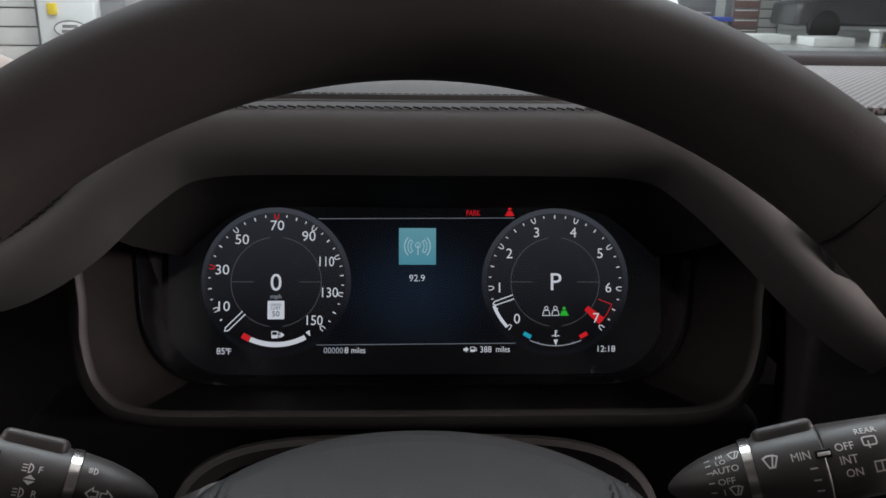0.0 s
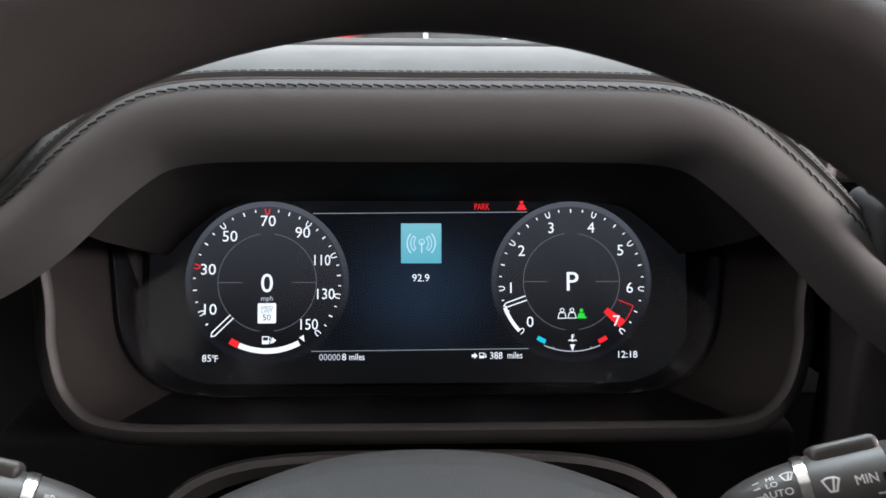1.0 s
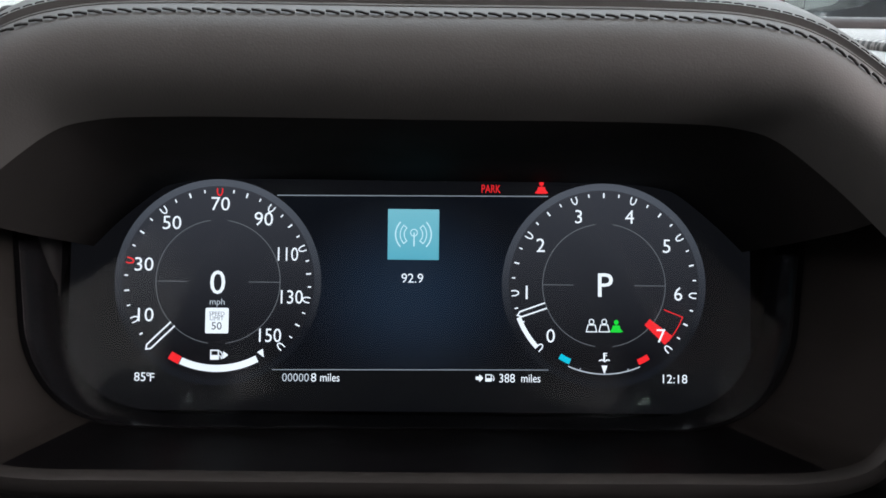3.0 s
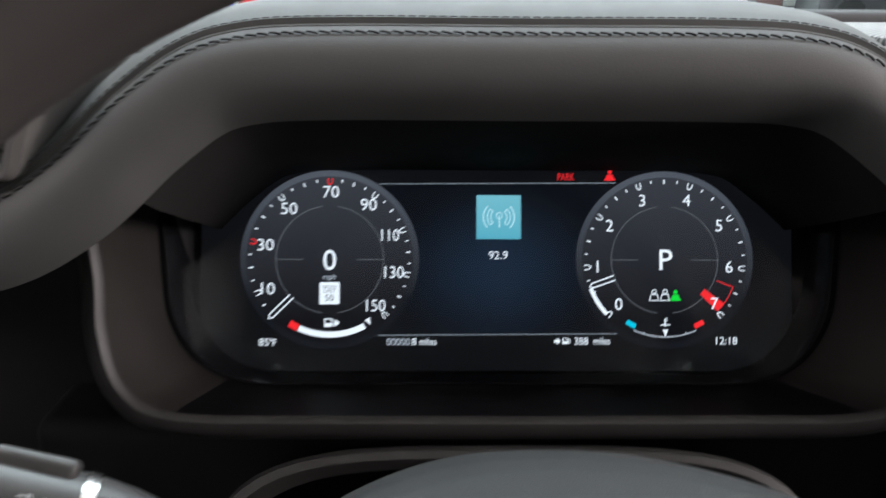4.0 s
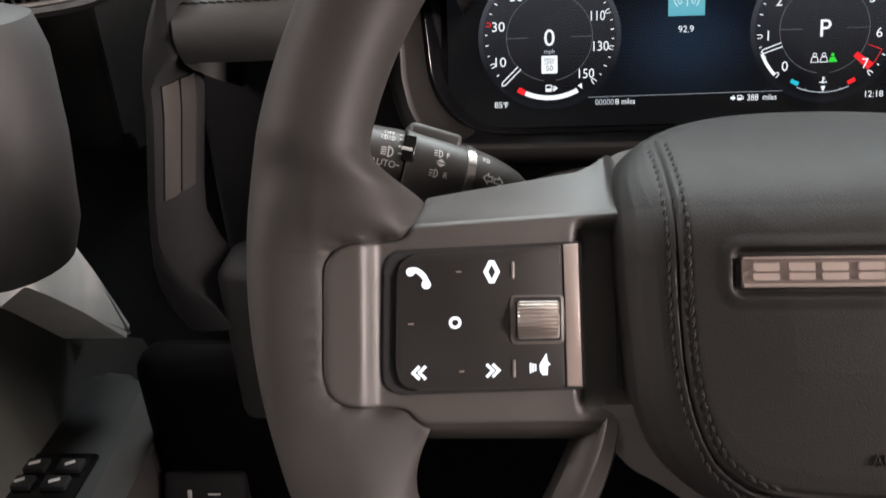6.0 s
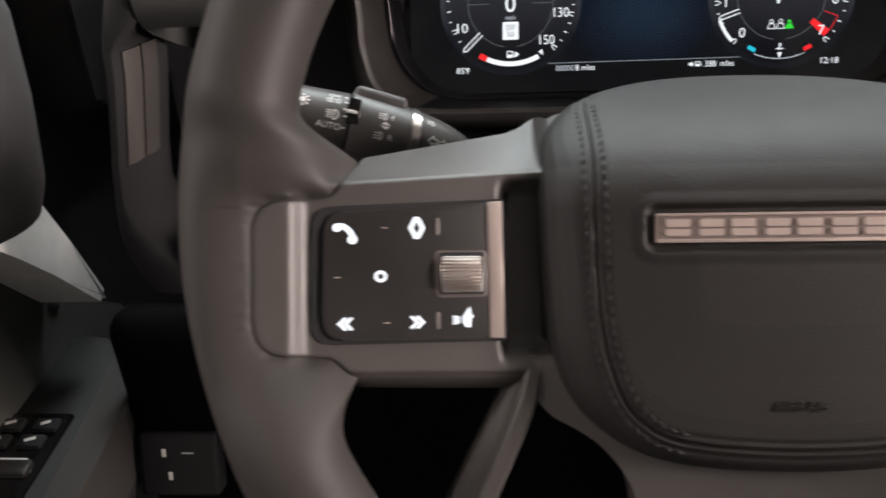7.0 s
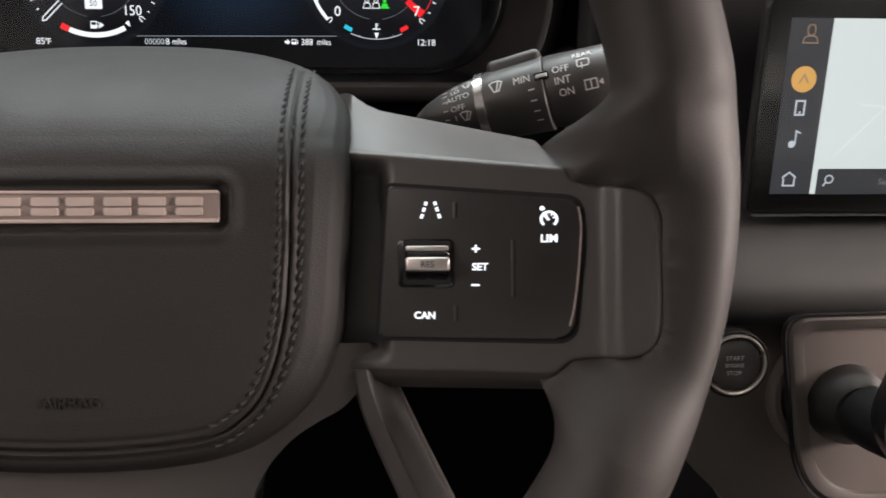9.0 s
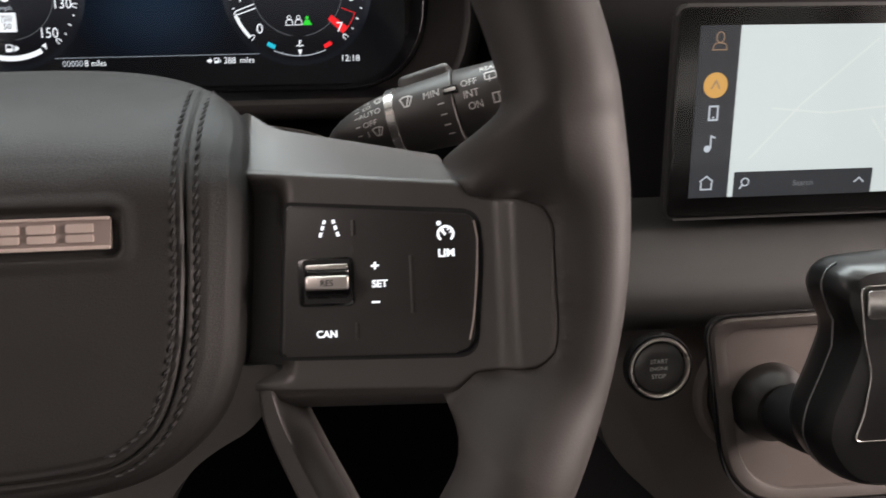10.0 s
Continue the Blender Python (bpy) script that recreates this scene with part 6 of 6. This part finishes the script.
for x, y, s in ((-0.444, 0.414, 0.007), (-0.418, 0.414, 0.006), (-0.446, 0.397, 0.006), (-0.421, 0.397, 0.007)):
    bm = bmesh.new()
    box(bm, (x, y, 0.002), (0.018, 0.012, 0.006), 0.0015, 2)
    bm.transform(REST)
    key_ob = part("window_switch", bm, DARK, rest, "black window switch")
    bm = bmesh.new()
    ribbon(bm, [(x - s * 0.5, y - 0.0015), (x + s * 0.5, y + 0.0015)], 0.0032, 0.0056)
    bm.transform(REST)
    part("switch_mark", bm, PRINT, key_ob, smooth=False)
bm = bmesh.new()
box(bm, (-0.432, 0.371, 0.002), (0.046, 0.014, 0.007), 0.002, 2)
bm.transform(REST)
lock = part("lock_switch", bm, SATIN, rest, "wide black lock switch")
bm = bmesh.new()
ribbon(bm, [(-0.452, 0.377), (-0.412, 0.377)], 0.0016, 0.0062)
bm.transform(REST)
part("switch_mark", bm, PRINT, lock, smooth=False)
# pedals are out of sight; a small dark knee switch bank shows under the dash
bank = thing("light_switch_bank", leaning((-0.330, 0.425, 1.089), 20), "small dark switch bank under the dashboard", "switch bank")
bm = bmesh.new()
box(bm, (0, 0, 0), (0.060, 0.05, 0.02), 0.004, 3)
part("body", bm, DARK, bank)
for x, y, w, h in ((-0.010, 0.010, 0.003, 0.006), (0.008, 0.010, 0.009, 0.0012), (-0.006, -0.008, 0.003, 0.006)):
    bm = bmesh.new()
    box(bm, (x, y, 0.0103), (w, h, 0.0008), 0.0002)
    part("switch_mark", bm, PRINT, bank)

# ---- speaker grille in the dashboard's top ----
def perforated(name, colour):
    m, t, b = nodes_of(name)
    co = t.nodes.new("ShaderNodeTexCoord")
    vor = t.nodes.new("ShaderNodeTexVoronoi")
    vor.voronoi_dimensions = "2D"
    vor.inputs["Scale"].default_value, vor.inputs["Randomness"].default_value = 200, 0.0
    turn = t.nodes.new("ShaderNodeMapping")
    turn.inputs["Rotation"].default_value = (0, 0, math.radians(38))
    ramp = t.nodes.new("ShaderNodeMapRange")
    ramp.inputs["From Min"].default_value, ramp.inputs["From Max"].default_value = 0.36, 0.44
    mix = t.nodes.new("ShaderNodeMix")
    mix.data_type = "RGBA"
    mix.inputs["A"].default_value, mix.inputs["B"].default_value = (0.006, 0.006, 0.006, 1), (*colour, 1)
    t.links.new(co.outputs["Object"], turn.inputs["Vector"])
    t.links.new(turn.outputs["Vector"], vor.inputs["Vector"])
    t.links.new(vor.outputs["Distance"], ramp.inputs["Value"])
    t.links.new(ramp.outputs["Result"], mix.inputs["Factor"])
    t.links.new(mix.outputs["Result"], b.inputs["Base Color"])
    b.inputs["Roughness"].default_value = 0.55
    return m


speaker = thing("dash_speaker", Matrix.Identity(4), "perforated speaker grille let into the dashboard top", "speaker")
bm = bmesh.new()
box(bm, (0.62, 0.715, 1.4935), (0.72, 0.30, 0.008), 0.003, 2)
part("grille", bm, perforated("perforated_grey_metal", (0.125, 0.119, 0.112)), speaker)

# ---- the workshop beyond the windscreen ----
CAR_RED = surface("red_car_paint", (0.42, 0.035, 0.03), 0.25, coat=0.6, wear=2.0, spots=0.05)
CAR_DARK = surface("dark_grey_car_paint", (0.05, 0.05, 0.055), 0.3, coat=0.5, wear=2.0, spots=0.05)
CAR_WHITE = surface("white_car_paint", (0.75, 0.75, 0.74), 0.3, coat=0.4, wear=2.0, spots=0.03)
BLUE = surface("blue_plastic", (0.06, 0.10, 0.45), 0.45, wear=3.0)
TYRE = surface("tyre_rubber", (0.02, 0.02, 0.02), 0.8, wear=6.0)
ALLOY = surface("wheel_alloy", (0.35, 0.35, 0.36), 0.35, 1.0, wear=6.0)
CABINET = surface("grey_steel_cabinet", (0.20, 0.20, 0.20), 0.45, wear=3.0)
CAB_RED = surface("dull_red_drawer_steel", (0.17, 0.10, 0.09), 0.45, wear=3.0)
WHITE_STEEL = surface("white_coated_steel", (0.72, 0.72, 0.70), 0.5, wear=3.0)
YELLOW = surface("yellow_plastic", (0.65, 0.48, 0.03), 0.5, wear=3.0)
RED_LENS = surface("red_lamp_lens", (0.55, 0.05, 0.04), 0.15, wear=4.0)
PLATE = surface("pale_number_plate", (0.70, 0.70, 0.66), 0.5, wear=10.0)
DARKGLASS = surface("tinted_car_glass", (0.02, 0.022, 0.025), 0.08, wear=4.0)


def piece(parent, name, centre, size, material, bevel=0.02, label=""):
    bm = bmesh.new()
    box(bm, centre, size, bevel, 3)
    return part(name, bm, material, parent, label)


def car_wheel(parent, x, y, z, r, axis):
    bm = bmesh.new()
    m = basis((x, y, z), (0, 1, 0) if axis == "x" else (1, 0, 0), (0, 0, 1), (1, 0, 0) if axis == "x" else (0, -1, 0))
    lathe(bm, [(r * 0.62, -0.11), (r * 0.95, -0.11), (r, -0.08), (r, 0.08), (r * 0.95, 0.11), (r * 0.62, 0.11)], 36, m)
    w = part("wheel", bm, TYRE, parent, "black tyre")
    bm = bmesh.new()
    lathe(bm, [(r * 0.62, -0.10), (r * 0.64, 0.10), (r * 0.58, 0.10), (r * 0.55, 0.04), (0.0, 0.03)], 36, m)
    rim = part("rim", bm, TYRE, w)
    for k in range(5):
        bm = bmesh.new()
        box(bm, (0, r * 0.32, 0.07), (r * 0.13, r * 0.58, 0.03), 0.008, 2, m @ Matrix.Rotation(k * math.tau / 5, 4, "Z"))
        part("spoke", bm, ALLOY, w)
    return w


def body_of(parent, section, axis_at, x0, x1, material, along="x", label=""):
    """A car body: a side outline of (along, up) carried across its width, drawn in at the edges."""
    bm = bmesh.new()
    rings = []
    for w, k in ((x0, 0.93), (x0 + 0.10, 1.0), (x1 - 0.10, 1.0), (x1, 0.93)):
        cx, cz = sum(p[0] for p in section) / len(section), sum(p[1] for p in section) / len(section)
        rings.append([((w, axis_at + cx + (a - cx) * k, cz + (b - cz) * k) if along == "x" else (axis_at + cx + (a - cx) * k, w, cz + (b - cz) * k)) for a, b in section])
    loft(bm, rings)
    return part("body", bm, material, parent, label)


HATCH = rounded([(0.0, 0.62), (0.05, 1.02), (0.10, 1.40), (0.30, 2.05), (0.9, 2.12), (2.3, 2.08), (3.0, 1.55), (4.0, 1.40), (4.2, 0.60)], 0.10, 4)
red_car = thing("parked_car", Matrix.Translation((0, 0, GROUND - 0.2)), "red hatchback parked with its tail this way", "car", "parked cars")
body_of(red_car, HATCH, 12.4, -2.85, -0.92, CAR_RED)
piece(red_car, "rear_window", (-1.885, 12.56, 1.98), (1.30, 0.06, 0.32), DARKGLASS, 0.02)
plate = piece(red_car, "number_plate", (-1.95, 12.47, 1.665), (0.40, 0.03, 0.15), PLATE, 0.008, "pale number plate")
for k in (-0.11, 0.0, 0.11):
    piece(plate, "plate_bar", (-1.95 + k, 12.452, 1.665), (0.07, 0.006, 0.07), CABINET, 0.001)
for x in (-2.70, -1.07):
    piece(red_car, "tail_lamp", (x, 12.50, 1.70), (0.26, 0.12, 0.17), RED_LENS, 0.03, "red tail lamp")
for x in (-2.75, -1.02):
    car_wheel(red_car, x, 13.2, 0.55, 0.35, "x")
bin_ob = thing("blue_barrel", Matrix.Translation((-3.12, 12.2, GROUND)), "tall blue plastic barrel", "barrel")
bm = bmesh.new()
lathe(bm, [(0.26, 0.0), (0.28, 0.05), (0.28, 0.6), (0.295, 0.63), (0.28, 0.66), (0.28, 1.50), (0.25, 1.58), (0.0, 1.60)], 32)
part("drum", bm, BLUE, bin_ob)

DARKCAR = rounded([(0.0, 0.62), (0.06, 1.25), (1.1, 1.42), (1.9, 2.0), (4.0, 2.05), (4.6, 1.5), (4.7, 0.62)], 0.10, 4)
dark_car = thing("parked_car", Matrix.Translation((0, 0, GROUND - 0.2)), "dark grey off-road car beside a lift", "car", "parked cars")
body_of(dark_car, DARKCAR, 11.0, 24.2, 26.0, CAR_DARK, "y")
for x in (11.85, 14.6):
    car_wheel(dark_car, x, 24.15, 0.62, 0.46, "y")
WHITECAR = rounded([(0.0, 0.55), (0.04, 1.25), (0.5, 1.45), (1.2, 1.52), (1.9, 2.2), (4.2, 2.25), (4.5, 0.55)], 0.10, 4)
white_car = thing("parked_car", Matrix.Translation((0, 0, GROUND - 0.2)), "white off-road car facing this way", "car", "parked cars")
body_of(white_car, WHITECAR, 19.5, 4.3, 6.15, CAR_WHITE)
piece(white_car, "windscreen", (5.22, 21.05, 1.92), (1.45, 0.25, 0.40), DARKGLASS, 0.03)
piece(white_car, "grille", (5.22, 19.50, 1.05), (1.2, 0.08, 0.25), CABINET, 0.02)
for x in (4.42, 6.03):
    car_wheel(white_car, x, 20.4, 0.58, 0.40, "x")

lift = thing("lift_platform", Matrix.Translation((12.9, 21.8, GROUND)), "low white lift frame with yellow pads", "lift")
piece(lift, "deck", (0, 0, 0.42), (1.7, 0.5, 0.07), WHITE_STEEL)
for x in (-0.75, 0.75):
    piece(lift, "leg", (x, 0, 0.20), (0.09, 0.45, 0.40), WHITE_STEEL)
for x in (-0.45, 0.30):
    piece(lift, "pad", (x, -0.2, 0.06), (0.2, 0.2, 0.12), YELLOW)
for i, (x, y, w) in enumerate(((9.6, 23.0, 1.2), (10.9, 22.0, 1.1))):
    ramp = thing("white_ramp", Matrix.Translation((x, y, GROUND)), "low white steel ramp on the floor", "ramp", "floor ramps")
    piece(ramp, "plate", (0, 0, 0.12), (w, 1.0, 0.24), WHITE_STEEL, 0.03)


def drawer_cabinet(x, y, w, h, material, label, rows=5):
    c = thing("tool_cabinet", Matrix.Translation((x, y, GROUND)), label, "cabinet", "tool cabinets")
    piece(c, "carcass", (0, 0, h / 2), (w, 0.6, h), CABINET)
    for k in range(rows):
        d = piece(c, "drawer", (0, -0.31, h * (k + 0.5) / rows), (w * 0.9, 0.05, h / rows * 0.84), material, 0.01)
        piece(d, "handle", (0, -0.35, h * (k + 0.82) / rows), (w * 0.8, 0.03, 0.03), WHITE_STEEL, 0.008)
    return c


drawer_cabinet(9.9, 25.4, 0.85, 2.6, CAB_RED, "tall dull red drawer cabinet", 9)
drawer_cabinet(8.3, 25.6, 1.5, 2.4, CABINET, "grey steel tool cabinet", 6)
drawer_cabinet(11.0, 26.6, 0.9, 2.5, WHITE_STEEL, "tall white louvred cabinet", 9)
drawer_cabinet(-5.05, 14.3, 0.75, 1.18, CABINET, "grey steel cabinet by the wall", 3)
tray = thing("blue_tray", Matrix.Translation((9.05, 25.0, GROUND)), "blue tray on a grey stand", "tray")
piece(tray, "stand", (0, 0, 0.25), (0.5, 0.4, 0.5), CABINET)
piece(tray, "top", (0, 0, 0.56), (0.72, 0.5, 0.12), BLUE)

rack = thing("shelf_rack", Matrix.Translation((0.2, 16.0, GROUND)), "white steel shelf rack full of boxes", "shelf")
for x in (-1.5, 0.0, 1.5, 3.0):
    piece(rack, "post", (x, 0, 1.3), (0.10, 0.10, 2.6), WHITE_STEEL)
for z in (0.3, 0.9, 1.42, 1.72, 2.2):
    piece(rack, "shelf", (0.75, 0, z), (4.5, 0.6, 0.05), WHITE_STEEL)
piece(rack, "back_panel", (0.75, 0.34, 1.3), (4.6, 0.03, 2.6), CABINET)
for i, (x, z, w, h) in enumerate(((-0.8, 1.54, 0.9, 0.2), (0.7, 1.55, 1.1, 0.22), (2.2, 1.56, 0.8, 0.24), (0.4, 1.12, 1.0, 0.3), (2.1, 1.1, 0.9, 0.3))):
    carton = thing("carton", Matrix.Translation((0.2 + x, 15.95, GROUND + z + 0.025 - 0.12)), "pale cardboard carton on the rack", "box", "cartons on the rack")
    piece(carton, "sides", (0, 0, h / 2), (w, 0.4, h), WALL_PAINT, 0.01)

shutter = thing("roller_shutter", Matrix.Translation((-8.3, 14.6, GROUND)), "white roller shutter with dark joints", "shutter")
piece(shutter, "guide", (2.0, -0.05, 1.9), (0.10, 0.12, 3.8), CABINET)
piece(shutter, "backing", (0, 0.06, 1.9), (4.0, 0.02, 3.8), CABINET)
for k in range(12):
    piece(shutter, "slat", (0, 0, 0.16 + k * 0.31), (3.9, 0.05, 0.285), WHITE_STEEL, 0.015)
post = thing("sign_post", Matrix.Translation((-5.62, 13.6, GROUND)), "pale stand with an oval sign", "sign")
piece(post, "column", (0.1, 0.25, 0.9), (0.9, 0.3, 1.8), WALL_PAINT, 0.03)
bm = bmesh.new()
lathe(bm, [(0.0, 0.0), (0.26, 0.0), (0.26, 0.02), (0.235, 0.03), (0.0, 0.03)], 40, Matrix.Translation((0.17, 0.06, 0.65)) @ basis((0, 0, 0), (1, 0, 0), (0, 0, 0.55), (0, -1, 0)) @ Matrix.Diagonal((1, 0.5, 1, 1)))
oval = part("sign_oval", bm, WHITE_STEEL, post, "white oval sign")
for z, w in ((0.69, 0.24), (0.61, 0.28)):
    piece(oval, "sign_bar", (0.17, 0.028, z), (w, 0.006, 0.05), CABINET, 0.002)
bm = bmesh.new()
tube(bm, [Vector((0.17 + 0.25 * math.cos(t), 0.03, 0.65 + 0.125 * math.sin(t))) for t in [k * math.tau / 40 for k in range(41)]], 0.012, 6)
part("sign_rim", bm, CABINET, oval, "dark rim")
piece(post, "yellow_box", (-0.1, 0.1, 0.95), (0.14, 0.12, 0.18), YELLOW)
